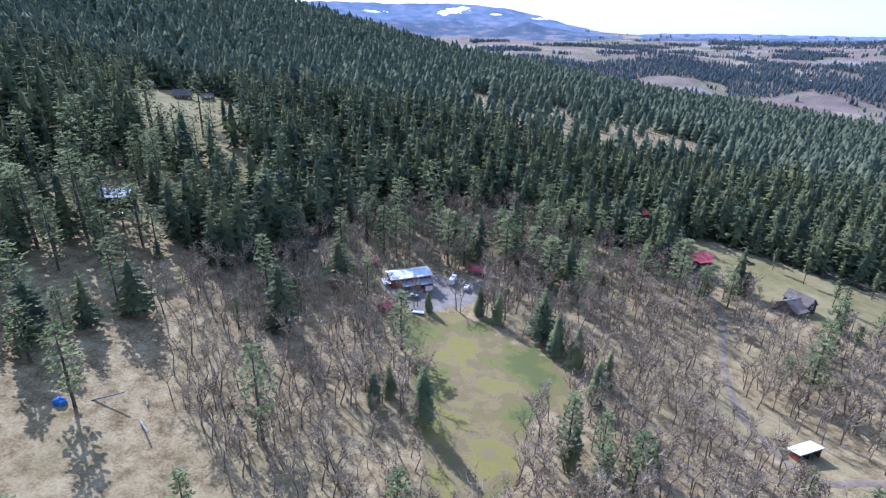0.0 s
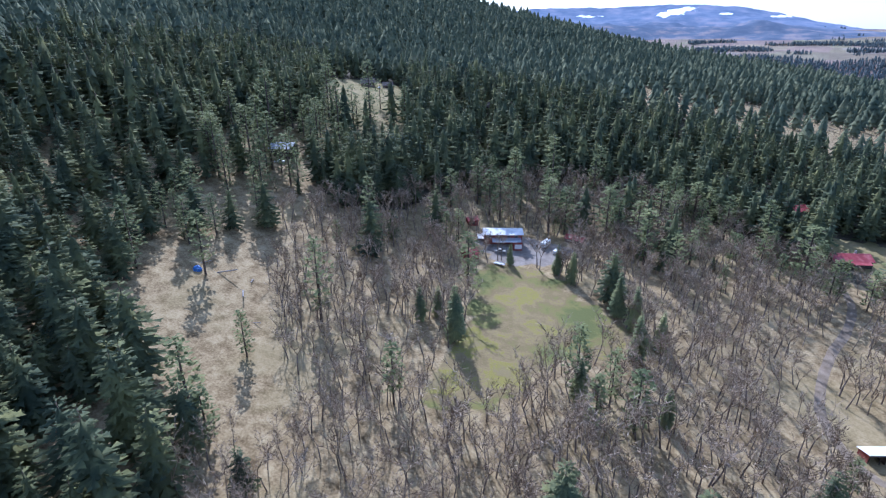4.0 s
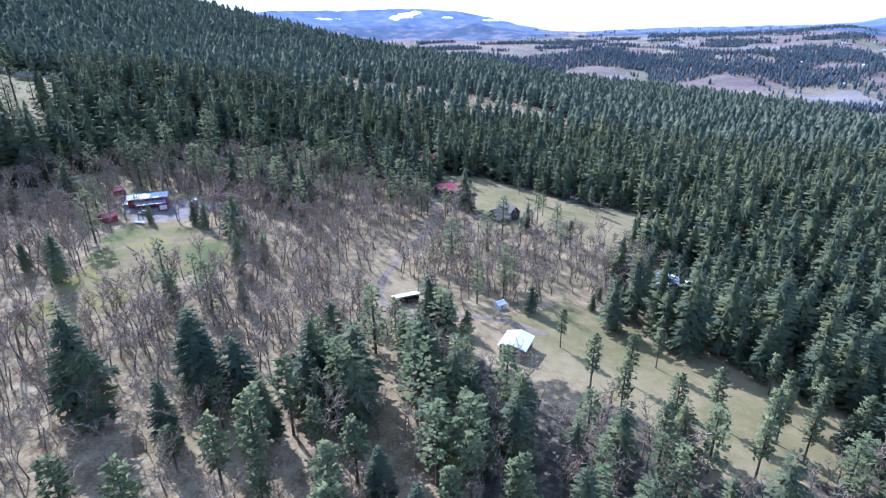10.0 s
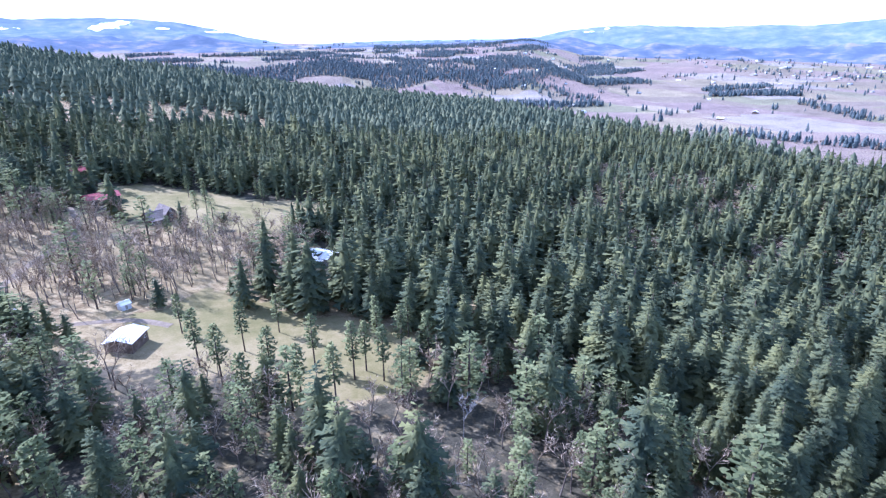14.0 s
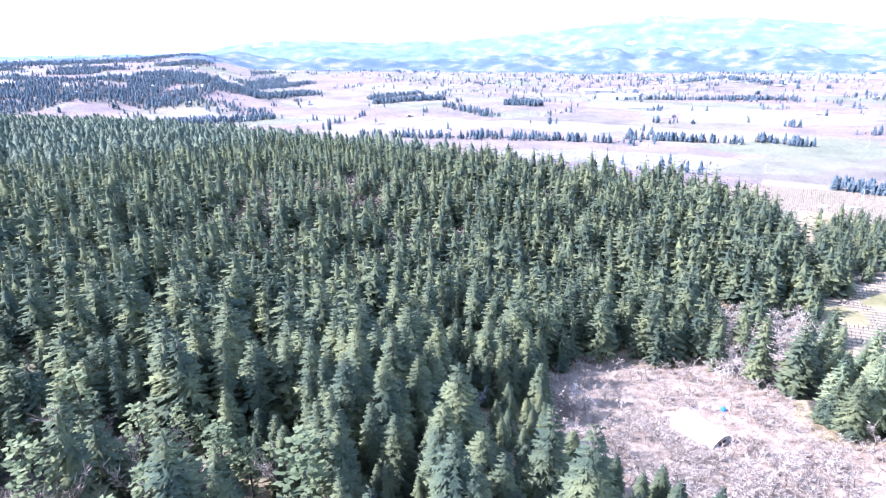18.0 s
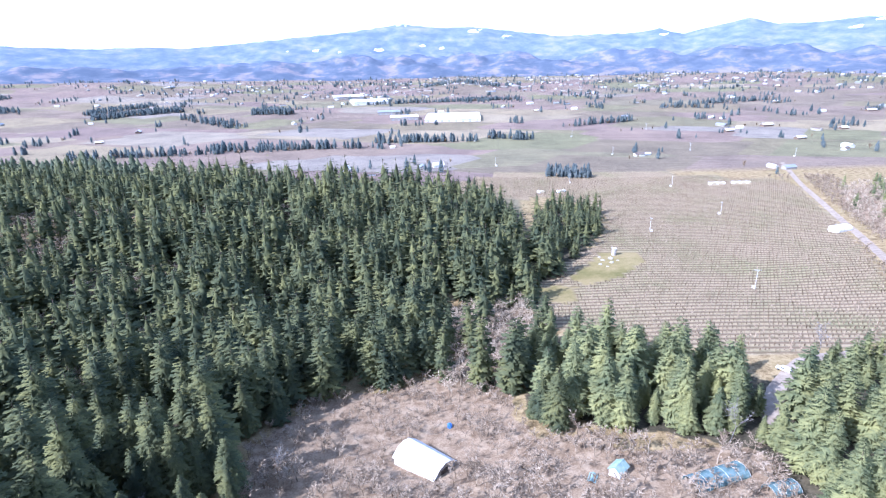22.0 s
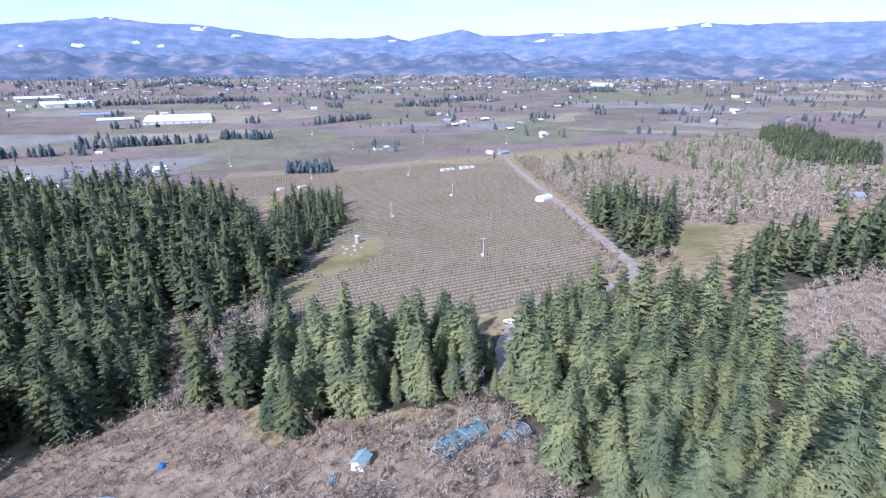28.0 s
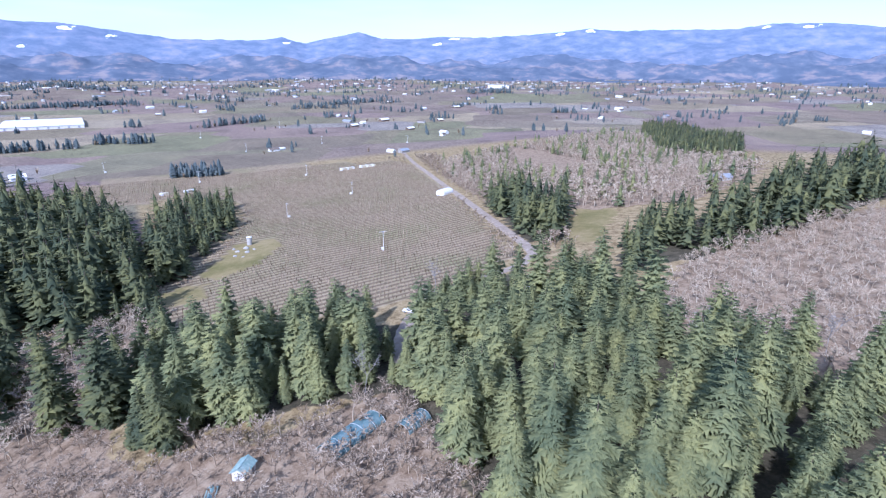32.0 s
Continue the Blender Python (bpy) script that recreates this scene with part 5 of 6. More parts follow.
def tube(V, F, a, b, ra, rb, sides=3):
    a, b = Vector(a), Vector(b)
    d = (b - a).normalized()
    u = d.cross(Vector((0.3, 0.2, 1) if abs(d.z) < 0.9 else (1, 0, 0))).normalized()
    w = d.cross(u)
    k = len(V)
    for p, r in ((a, ra), (b, rb)):
        for i in range(sides):
            t = 2 * math.pi * i / sides
            V.append(tuple(p + (u * math.cos(t) + w * math.sin(t)) * r))
    for i in range(sides):
        j = (i + 1) % sides
        F += [(k + i, k + j, k + sides + j), (k + i, k + sides + j, k + sides + i)]


def arrays(crown, trunk):
    (v1, f1), (v2, f2) = crown, trunk
    return (np.array(v1, float), np.array(f1, int)), (np.array(v2, float), np.array(f2, int))


def outward(crown, seed, ragged=0.4, lift=0.4):
    """Turns a crown's faces outwards and gives its needles the normals of a rough cone."""
    v, f = crown
    out = v.copy()
    r = np.hypot(v[:, 0], v[:, 1])[:, None]
    out[:, :2] = v[:, :2] / np.maximum(r, 0.4)
    out[:, 2] = lift
    mid = out[f].mean(1)
    a, b, c = v[f[:, 0]], v[f[:, 1]], v[f[:, 2]]
    back = (np.cross(b - a, c - a) * mid).sum(1) < 0
    f = f.copy()
    f[back] = f[back][:, ::-1]
    out += np.random.RandomState(seed).normal(0, ragged, out.shape)
    return v, f, out / np.linalg.norm(out, axis=1)[:, None]


def set_normals(me, normals):
    me.polygons.foreach_set("use_smooth", np.ones(len(me.polygons), bool))
    at = me.attributes.new("custom_normal", "FLOAT_VECTOR", "POINT")
    at.data.foreach_set("vector", np.asarray(normals, np.float32).ravel())


def frond(V, F, base, d, length, twigs, r, droop):
    """One bough: a drooping spine with swept twigs on both sides."""
    side = Vector((-d.y, d.x, r.uniform(-0.4, 0.4)))
    side.normalize()

    def at(s):
        return base + d * (length * s) - Vector((0, 0, droop * length * s * s))

    k, w = len(V), side * (length * 0.07)
    V += [tuple(at(0.0)), tuple(at(0.5) + w), tuple(at(1.0)), tuple(at(0.5) - w)]
    F += [(k, k + 1, k + 2), (k, k + 2, k + 3)]
    half = 0.42 / twigs
    for i in range(twigs):
        s = 0.22 + 0.6 * (i + 0.5) / twigs
        for q in (-1, 1):
            reach = length * (0.36 - 0.22 * s) * r.uniform(0.75, 1.2)
            tip = at(s) + d * (length * 0.26 * r.uniform(0.7, 1.3)) + side * (q * reach) + Vector((0, 0, length * r.uniform(-0.12, 0.05)))
            k = len(V)
            V += [tuple(at(s - half)), tuple(at(s + half)), tuple(tip)]
            F.append((k, k + 1, k + 2))


def fir(seed, tall=20.0, spread=4.4, start=0.06, whorls=16, per=7, twigs=3, tiers=4, points=5, blunt=0.75, sides=3):
    """Fir: whorls of drooping boughs round a straight trunk, over a dense inner crown."""
    r = random.Random(seed)
    CV, CF, TV, TF = [], [], [], []

    def profile(f):
        g = (f - start) / (1 - start)
        return min(1.0, 0.6 + 2.2 * g) * max(0.0, 1 - g) ** blunt + 0.02

    lobes = [(r.uniform(0, 6.283), r.uniform(0.08, 0.22), r.randint(1, 3), r.uniform(0.5, 1.5)) for _ in range(3)]

    def bulge(a, f):
        return 1 + sum(w * math.sin(k * a + p + f * tall * q * 0.4) for p, w, k, q in lobes) * 0.6

    inner = 0.54 if whorls else 1.0
    reach = 0.88 if whorls else 1.0
    for i in range(tiers):
        f0, f1 = start + (reach - start) * i / tiers, start + (reach - start) * (i + 1.9) / tiers
        tier(CV, CF, r, tall * f0, tall * min(reach, f1), spread * inner * profile(f0 + 0.04), points, spread * 0.16)
    for i in range(whorls):
        f = start + (0.97 - start) * ((i + 0.5) / whorls) ** 0.94
        n = max(4, round(per * (0.6 + 0.4 * profile(f))))
        turn = r.uniform(0, 6.283)
        for j in range(n):
            if r.random() < 0.06:
                continue
            a = turn + 6.283 * j / n + r.uniform(-0.28, 0.28)
            ln = spread * profile(f) * bulge(a, f) * r.uniform(0.68, 1.12) + 0.3
            d = Vector((math.cos(a), math.sin(a), 0.28 * (f - 0.62) + r.uniform(-0.14, 0.12))).normalized()
            start_at = Vector((0, 0, tall * (f + r.uniform(-0.7, 0.7) / whorls))) + d * (ln * 0.1)
            frond(CV, CF, start_at, d, ln * 0.92, twigs, r, 0.16 * (1.1 - f))
    kite(CV, CF, Vector((0, 0, tall * 0.9)), Vector((0.03, 0.02, 1)), tall * 0.09, 0.11, 0, 0)
    if whorls:
        tube(TV, TF, (0, 0, -0.6), (0, 0, tall * 0.3), tall * 0.016, tall * 0.012, sides)
        tube(TV, TF, (0, 0, tall * 0.3), (0, 0, tall * 0.95), tall * 0.012, 0.03, sides)
    else:
        tube(TV, TF, (0, 0, -0.6), (0, 0, tall * 0.2), tall * 0.014, tall * 0.012, 3)
    crown, trunk = arrays((CV, CF), (TV, TF))
    return outward(crown, seed, 0.26, 0.55), outward(trunk, seed, 0.0, 0.1)


def pine(seed, tall=19.0, spread=3.0, start=0.38, clumps=60, blades=7):
    """Open pine: bare lower trunk, limbs that end in needle clumps."""
    r = random.Random(seed)
    CV, CF, TV, TF = [], [], [], []
    for i in range(clumps):
        f = start + (0.98 - start) * (i + 0.5) / clumps
        g = (f - start) / (1 - start)
        ln = spread * (0.35 + 0.65 * math.sin(math.pi * min(1, 0.22 + 0.78 * g))) * r.uniform(0.55, 1.1)
        a = i * 2.4 + r.uniform(-0.5, 0.5)
        d = Vector((math.cos(a), math.sin(a), r.uniform(-0.1, 0.35))).normalized()
        base = Vector((0, 0, f * tall))
        end = base + d * ln
        if blades > 5 and i % 2 == 0:
            tube(TV, TF, base, base + d * (ln * 0.8), 0.07, 0.03)
        for k in range(blades):
            b2 = Vector((r.uniform(-1, 1), r.uniform(-1, 1), r.uniform(-0.25, 0.8))).normalized()
            kite(CV, CF, base + (end - base) * r.uniform(0.45, 0.95), b2, r.uniform(0.7, 1.25), 0.32, 0.12, 0.12)
    tube(TV, TF, (0, 0, -0.6), (0.1, 0, tall * 0.6), tall * 0.016, tall * 0.010, 6 if blades > 5 else 3)
    tube(TV, TF, (0.1, 0, tall * 0.6), (0, 0, tall * 0.97), tall * 0.010, 0.04, 6 if blades > 5 else 3)
    crown, trunk = arrays((CV, CF), (TV, TF))
    return outward(crown, seed, 0.4, 0.5), trunk


def bare_oak(seed, tall=11.0, spread=0.62, levels=3, forks=3, thick=0.0125, fine=0.03, twigs=5, bole=0.36, bend=0.15):
    """Leafless oak: crooked limbs that fork down to sprays of twigs."""
    r = random.Random(seed)
    CV, CF, TV, TF = [], [], [], []

    def spray(p, d, ln):
        for k in range(twigs):
            q = p + (d * r.uniform(0.3, 1.0) + Vector((r.uniform(-1, 1), r.uniform(-1, 1), r.uniform(-0.5, 0.9)))).normalized() * (ln * r.uniform(0.6, 1.2))
            side = Vector((r.uniform(-1, 1), r.uniform(-1, 1), r.uniform(-1, 1))).normalized() * fine
            i = len(CV)
            CV.extend([tuple(p - side), tuple(p + side), tuple(q)])
            CF.append((i, i + 1, i + 2))

    def grow(p, d, ln, rad, level):
        for s in range(2):
            d = (d + Vector((r.uniform(-1, 1), r.uniform(-1, 1), r.uniform(-0.3, 0.8))) * (bend if level < 2 else bend * 1.6)).normalized()
            q = p + d * (ln / 2)
            if level == 0:
                tube(TV, TF, p, q, rad * (1 - 0.2 * s), rad * (0.8 - 0.2 * s), 5)
            elif level < levels:
                tube(CV, CF, p, q, max(0.02, rad * (1 - 0.25 * s)), max(0.015, rad * (0.75 - 0.25 * s)), 3)
            p = q
            if level >= 1:
                spray(p, d, ln * 0.5)
            if level < levels - 1 and (s == 1 or level > 0):
                for f in range(forks if s == 1 else forks - 1):
                    a = r.uniform(0, 6.283)
                    out = Vector((math.cos(a), math.sin(a), r.uniform(0.0, 0.7)))
                    grow(q, (d * r.uniform(0.6, 1.0) + out * spread).normalized(), ln * r.uniform(0.55, 0.8), rad * 0.5, level + 1)

    grow(Vector((0, 0, -0.3)), Vector((r.uniform(-0.12, 0.12), r.uniform(-0.12, 0.12), 1)), tall * bole, tall * thick, 0)
    return arrays((CV, CF), (TV, TF))


def shrub(seed, tall=2.6, stems=10, wide=1.0, fine=0.1):
    r = random.Random(seed)
    CV, CF, TV, TF = [], [], [], []
    for i in range(stems):
        a, o = r.uniform(0, 6.283), r.uniform(0.3, 1.0)
        p = Vector((0, 0, tall * r.uniform(0.1, 0.45)))
        q = Vector((math.cos(a) * wide * o, math.sin(a) * wide * o, tall * r.uniform(0.6, 1.0)))
        k = len(CV)
        s = Vector((-math.sin(a), math.cos(a), 0)) * fine
        CV += [tuple(p - s), tuple(p + s), tuple(q)]
        CF.append((k, k + 1, k + 2))
    tube(TV, TF, (0, 0, -0.1), (0, 0, tall * 0.5), 0.06, 0.04)
    return arrays((CV, CF), (TV, TF))


def mesh_of(name, part_arrays, mat):
    me = bpy.data.meshes.new(name)
    fill_mesh(me, part_arrays[0], part_arrays[1])
    me.materials.append(mat)
    if len(part_arrays) > 2:
        set_normals(me, part_arrays[2])
    return me


def tree_thing(name, kinds, leaf_mat, bark_mat, label, category, crown_name="crown"):
    """The first of a kind of tree: an Empty at its foot, with trunk and crown under it."""
    top = tagged(new(name), label, category)
    for pname, arr, mat in ((crown_name, kinds[0], leaf_mat), ("trunk", kinds[1], bark_mat)):
        part_ob = new(pname, mesh_of(pname, arr, mat))
        part_ob.parent = top
    return top


def jitter_grid(x0, x1, y0, y1, step, seed, wobble=0.42):
    rs = np.random.RandomState(seed)
    X, Y = np.meshgrid(np.arange(x0, x1, step), np.arange(y0, y1, step))
    X, Y = X.ravel(), Y.ravel()
    return X + rs.uniform(-wobble, wobble, len(X)) * step, Y + rs.uniform(-wobble, wobble, len(X)) * step


def merged(name, variants, xs, ys, sizes, mats, label, category, seed, widths=None):
    """Many trees of a kind, past counting, as one object."""
    rs = np.random.RandomState(seed)
    n = len(xs)
    if n == 0:
        return None
    zs, rot, pick = height(xs, ys), rs.uniform(0, 6.283, n), rs.randint(0, len(variants), n)
    widths = sizes * rs.uniform(1.1, 1.6, n) if widths is None else widths
    VV, FF, MM, NN, off = [], [], [], [], 0
    for k, kinds in enumerate(variants):
        sel = np.where(pick == k)[0]
        for slot, piece in enumerate(kinds):
            v, f = piece[:2]
            if len(sel) == 0 or len(f) == 0:
                continue
            c, s = np.cos(rot[sel])[:, None], np.sin(rot[sel])[:, None]
            x = (v[None, :, 0] * c - v[None, :, 1] * s) * widths[sel][:, None] + xs[sel][:, None]
            y = (v[None, :, 0] * s + v[None, :, 1] * c) * widths[sel][:, None] + ys[sel][:, None]
            z = v[None, :, 2] * sizes[sel][:, None] + zs[sel][:, None]
            VV.append(np.stack([x, y, z], -1).reshape(-1, 3))
            FF.append((f[None] + (np.arange(len(sel)) * len(v))[:, None, None] + off).reshape(-1, 3))
            MM.append(np.full(len(sel) * len(f), slot))
            off += len(sel) * len(v)
            if len(piece) > 2:
                q = piece[2]
                NN.append(np.stack([q[None, :, 0] * c - q[None, :, 1] * s, q[None, :, 0] * s + q[None, :, 1] * c, np.repeat(q[None, :, 2], len(sel), 0)], -1).reshape(-1, 3))
    me = bpy.data.meshes.new(name)
    fill_mesh(me, np.concatenate(VV), np.concatenate(FF), np.concatenate(MM))
    for m in mats:
        me.materials.append(m)
    if len(NN) == len(VV):
        set_normals(me, np.concatenate(NN))
    return tagged(new(name, me), label, category, kind="stuff")


FLIGHT = [(0, 0), (70, -31), (158, -77), (270, -140)]


def free(x, y):
    """Away from roads and from the footprints of the things."""
    ok = (near_line(FARM_ROAD, x, y) > np.where(x < 460, 4.2, 7)) & (near_line(LANE, x, y) > 4)
    for fx, fy, fr in FOOTPRINTS:
        ok &= np.hypot(x - fx, y - fy) > fr
    return ok


def patchy(x, y, scale, seed):
    """Smooth random field, 0 to 1, for stands and gaps."""
    r = np.random.RandomState(seed)
    v = np.zeros(np.shape(x))
    for k in range(7):
        a, f, p = r.uniform(0, 6.28), r.uniform(0.6, 1.8) / scale, r.uniform(0, 6.28)
        v += np.sin((x * math.cos(a) + y * math.sin(a)) * f * 6.28 + p)
    return 0.5 + v / 8


def conifer_share(x, y):
    """The share of the planting grid that carries a conifer."""
    edge = np.interp(y, FOREST_EDGE_Y, FOREST_EDGE_X) + 14 * (patchy(x, y, 90, 3) - 0.5)
    wood = (x < edge) & (y > -150) & ((y < 1520) | (x < 100))
    wood &= ((y > -20 - 0.35 * np.abs(x)) & ~((x > 140) & (y < -0.52 * x + 60))) | (x > 285)
    p = np.where(wood, 0.96, 0.0)
    p = np.where(wood & (patchy(x, y, 70, 4) < 0.22), 0.45, p)
    for q in (SOUTH_WOOD, SOUTH_WOOD_E, SOUTH_WOOD_S):
        p = np.where(inside(q, x, y), np.where(patchy(x, y, 40, 24) > 0.35, 0.92, 0.5), p)
    belt = wood & (y < 105) & (x > 15) & (x < 285) & (y > -90) & (y < 150 - 0.42 * x)
    p = np.where(belt, np.interp(x + 0.5 * y, [40, 110, 150], [0.14, 0.45, 0.72]), p)
    p = np.where(inside(BARN_VIEW, x, y), 0.1, p)
    stands = patchy(x, y, 60, 5)
    p = np.where(inside(OAKS_W, x, y), np.where(x < -40, 0.09, 0.03) + np.where(stands > 0.74, 0.2, 0.0), p)
    p = np.where(inside(OAKS_W, x, y) & ((y > 222) | (x < -38) & (y > 195)), 0.42, p)
    p = np.where(inside(OAKS_E, x, y), 0.22, p)
    p = np.where((x > 380) & (x < 720) & (y > 40) & (y < 330) & (patchy(x, y, 85, 26) > 0.62), 0.3, p)
    for q in (MEADOW, YARD, ORCHARD, UP_FIELD, STRIP, PASTURE_UP):
        p = np.where(inside(q, x, y), 0.0, p)
    p = np.where(inside(UP_FIELD, x, y) & (y < 350), 0.16, p)
    p = np.where(inside(GLADE_W, x, y), 0.19, p)
    p = np.where(inside(SHED_GRASS, x, y), 0.03, p)
    p = np.where(inside(PASTURE_LOW, x, y), 0.05, p)
    p = np.where(inside(BARN_CLEARING, x, y), np.where(x > 440, 0.1, 0.0), p)
    p = np.where(inside(PALE_OAKS, x, y), 0.08, p)
    p = np.where(inside(OPEN_BELT, x, y), 0.14, p)
    p = np.where(inside(PINES_W, x, y), 0.6, p)
    p = np.where(inside(KNOLL_CLEARING, x + 22 * (patchy(x, y, 40, 31) - 0.5), y + 22 * (patchy(x, y, 40, 32) - 0.5)), 0.28, p)
    p = np.where(inside(BARE_FIELD_N, x, y), 0.08, p)
    p = np.where(inside(CLUMP_E, x, y), 0.95, p)
    return np.where(free(x, y), p, 0.0)


# -- conifers --
fx, fy = jitter_grid(-330, 800, -620, 470, 8.2, 11)
rs = np.random.RandomState(5)
keep = rs.uniform(0, 1, len(fx)) < conifer_share(fx, fy)
far = near_line(FLIGHT, fx, fy)
keep &= rs.uniform(0, 1, len(fx)) < np.where(far < 440, 1.0, 0.9)
fx, fy, far = fx[keep], fy[keep], far[keep]
belt = (fy < 105) & (fx > 15) & (fx < 285) & (fy > -90) & (fy < 150 - 0.42 * fx)
size = np.clip(rs.normal(0.96, 0.29, len(fx)), 0.36, 1.55)
size = np.where(belt, size * 0.95, size)
size = np.where((fx > 285) & (fy > -160), size * np.where((fx > 560) & (fy < 200), 1.38, 1.15), size)
size = np.where(inside(SOUTH_WOOD, fx, fy), size * 0.9, size)
size = np.where((fx < -120) & (fy > 150) | (fx < 60) & (fy > 290), size * 1.15, size)
size = np.where((fx < -50) & (fy < 150), size * 0.9, size)
size = np.where(inside(CLUMP_E, fx, fy), size * 0.8, size)
size = np.where(near_line([(338, -55), (322, -130), (312, -175)], fx, fy) < 24, np.minimum(size, 0.62), size)
order = np.argsort(far)
south = inside(SOUTH_WOOD, fx, fy)
main = (fx > 250) & (fy > -160) & ~belt & ~south
near_ids = np.concatenate([order[belt[order]][:120], order[south[order]][:130], order[main[order]][:130]])
FIRS = [tree_thing("fir_tree", fir(s, tall=22 + s % 3, spread=4.0 + 0.45 * (s % 3), whorls=36, per=14, twigs=3, tiers=10, points=7, blunt=0.6 + 0.13 * (s % 3), sides=6), FIR_SUNLIT, BARK, "sunlit green fir with drooping boughs beside the clearing", "tree") for s in (1, 2, 3, 4, 5, 6)]
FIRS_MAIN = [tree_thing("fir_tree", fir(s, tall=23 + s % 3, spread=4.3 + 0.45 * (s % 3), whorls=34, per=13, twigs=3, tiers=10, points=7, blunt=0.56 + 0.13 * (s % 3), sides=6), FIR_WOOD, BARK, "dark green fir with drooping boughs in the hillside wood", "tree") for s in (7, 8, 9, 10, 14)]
PINES = [tree_thing("pine_tree", pine(s), PINE, BARK, "open-crowned green pine with a bare lower trunk", "tree") for s in (11, 12, 13)]


def plant(templates, spots, group):
    """Places each template once, then copies; every spot is x, y, size, turn."""
    for k, (x, y, s, turn) in enumerate(spots):
        m = Matrix.LocRotScale((x, y, ground_z(x, y) - 0.1), Euler((0, 0, turn)), None)
        t = templates[k % len(templates)]
        if k < len(templates):
            t.matrix_basis = m
            ob = t
        else:
            ob = copy_thing(t, m)
        wide = s * (0.95 + 0.42 * ((k * 0.618) % 1))
        ob.scale = (wide, wide, s)
        tagged(ob, group=group)


is_pine = belt & (rs.uniform(0, 1, len(fx)) < 0.7)
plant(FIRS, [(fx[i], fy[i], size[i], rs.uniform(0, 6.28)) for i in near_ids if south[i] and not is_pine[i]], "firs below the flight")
plant(FIRS_MAIN, [(fx[i], fy[i], size[i], rs.uniform(0, 6.28)) for i in near_ids if not south[i] and not is_pine[i]], "firs of the main wood")
plant(PINES, [(fx[i], fy[i], size[i], rs.uniform(0, 6.28)) for i in near_ids if is_pine[i]], "pines below the flight")
# firs and pines that stand apart
for k, (x, y, s) in enumerate([(-3, 187, 0.42), (17, 187, 0.55), (24, 181, 0.6), (43, 163, 0.75), (49, 158, 0.7), (51, 139, 0.72), (-3, 119, 0.86), (37, 110, 0.6), (106, 253, 0.7), (58, 150, 0.6), (60, 112, 0.55), (-13, 130, 0.5), (-17, 124, 0.55)]):
    ob = copy_thing(FIRS[k % 4], pose(x, y, ground_z(x, y) - 0.1, 0, 0, 70 * k))
    ob.scale = (s * 1.1, s * 1.1, s * 1.08)
    tagged(ob, "dark pointed fir standing by the meadow", group="firs round the meadow")
for k, (x, y, s) in enumerate([(186, 217, 0.9), (225, 247, 0.85), (199, 91, 0.8), (169, 101, 0.8), (196, 188, 0.75), (171, 187, 0.8), (213, 53, 1.05), (221, 49, 1.0), (204, 43, 1.05), (218, 56, 0.95), (204, 64, 1.0), (177, 65, 1.05), (172, 77, 1.05), (232, 60, 1.0), (190, 60, 1.0), (196, 50, 0.95), (226, 66, 0.9), (238, 52, 1.05), (186, 82, 0.95), (181, 48, 1.0), (192, 230, 0.8), (194, 256, 0.8), (186, 271, 0.7), (230, 78, 0.8), (240, 72, 0.85)]):
    ob = copy_thing(PINES[k % 3], pose(x, y, ground_z(x, y) - 0.1, 0, 0, 50 * k))
    ob.scale = (s, s, s)
    tagged(ob, "lone open-crowned pine standing in the pasture", group="pines in the pastures")
rest = np.ones(len(fx), bool)
rest[near_ids] = False
FIR_MID = [fir(s, tall=22, spread=3.9 + 0.5 * (s % 3), whorls=17, per=9, twigs=2, tiers=7, blunt=0.52 + 0.13 * (s % 3)) for s in (21, 22, 23, 24, 25, 26)]
FIR_LOW = [fir(s, tall=21.5, spread=4.2 + 0.4 * (s % 3), whorls=11, per=7, twigs=1, tiers=6, points=4, blunt=0.6 + 0.15 * (s % 3)) for s in (31, 32, 33, 34)]
FIR_THIN = [fir(s, tall=21.5, spread=4.2 + 0.4 * (s % 3), whorls=9, per=6, twigs=1, tiers=4, points=4, blunt=0.6 + 0.15 * (s % 3)) for s in (36, 37, 38, 39)]
FIR_TINY = [fir(s, spread=4.6 + 0.3 * (s % 3), whorls=0, tiers=6, points=4, blunt=0.5 + 0.13 * (s % 3)) for s in (41, 42, 43, 44)]
open_wood = np.zeros(len(fx), bool)
for q in (OAKS_W, GLADE_W, PINES_W, OAKS_E, OPEN_BELT, SHED_GRASS, UP_FIELD):
    open_wood |= inside(q, fx, fy)
slim = rest & (open_wood | belt & (rs.uniform(0, 1, len(fx)) < 0.6)) & (rs.uniform(0, 1, len(fx)) < 0.75)
PINE_MID = [pine(s, tall=20 + s % 3, spread=3.1 + 0.3 * (s % 3), start=0.1 + 0.06 * (s % 3), clumps=64, blades=5) for s in (111, 112, 113, 114)]
merged("pine_wood", PINE_MID, fx[slim], fy[slim], size[slim], (PINE, BARK), "tall slim pines standing open among bare oaks", "forest", 59)
rest &= ~slim
FIR_CLOSE = [fir(s, tall=23, spread=4.0 + 0.45 * (s % 3), whorls=25, per=11, twigs=2, tiers=8, points=6, blunt=0.52 + 0.13 * (s % 3)) for s in (15, 16, 17, 18, 19, 20)]
close = rest & main & (far < 175)
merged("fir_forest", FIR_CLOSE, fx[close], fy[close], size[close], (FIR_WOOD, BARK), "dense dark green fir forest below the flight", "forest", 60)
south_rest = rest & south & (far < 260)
merged("fir_forest", FIR_CLOSE, fx[south_rest], fy[south_rest], size[south_rest] * 0.95, (FIR_SUNLIT, BARK), "sunlit green firs crowding the slope below the flight", "forest", 58)
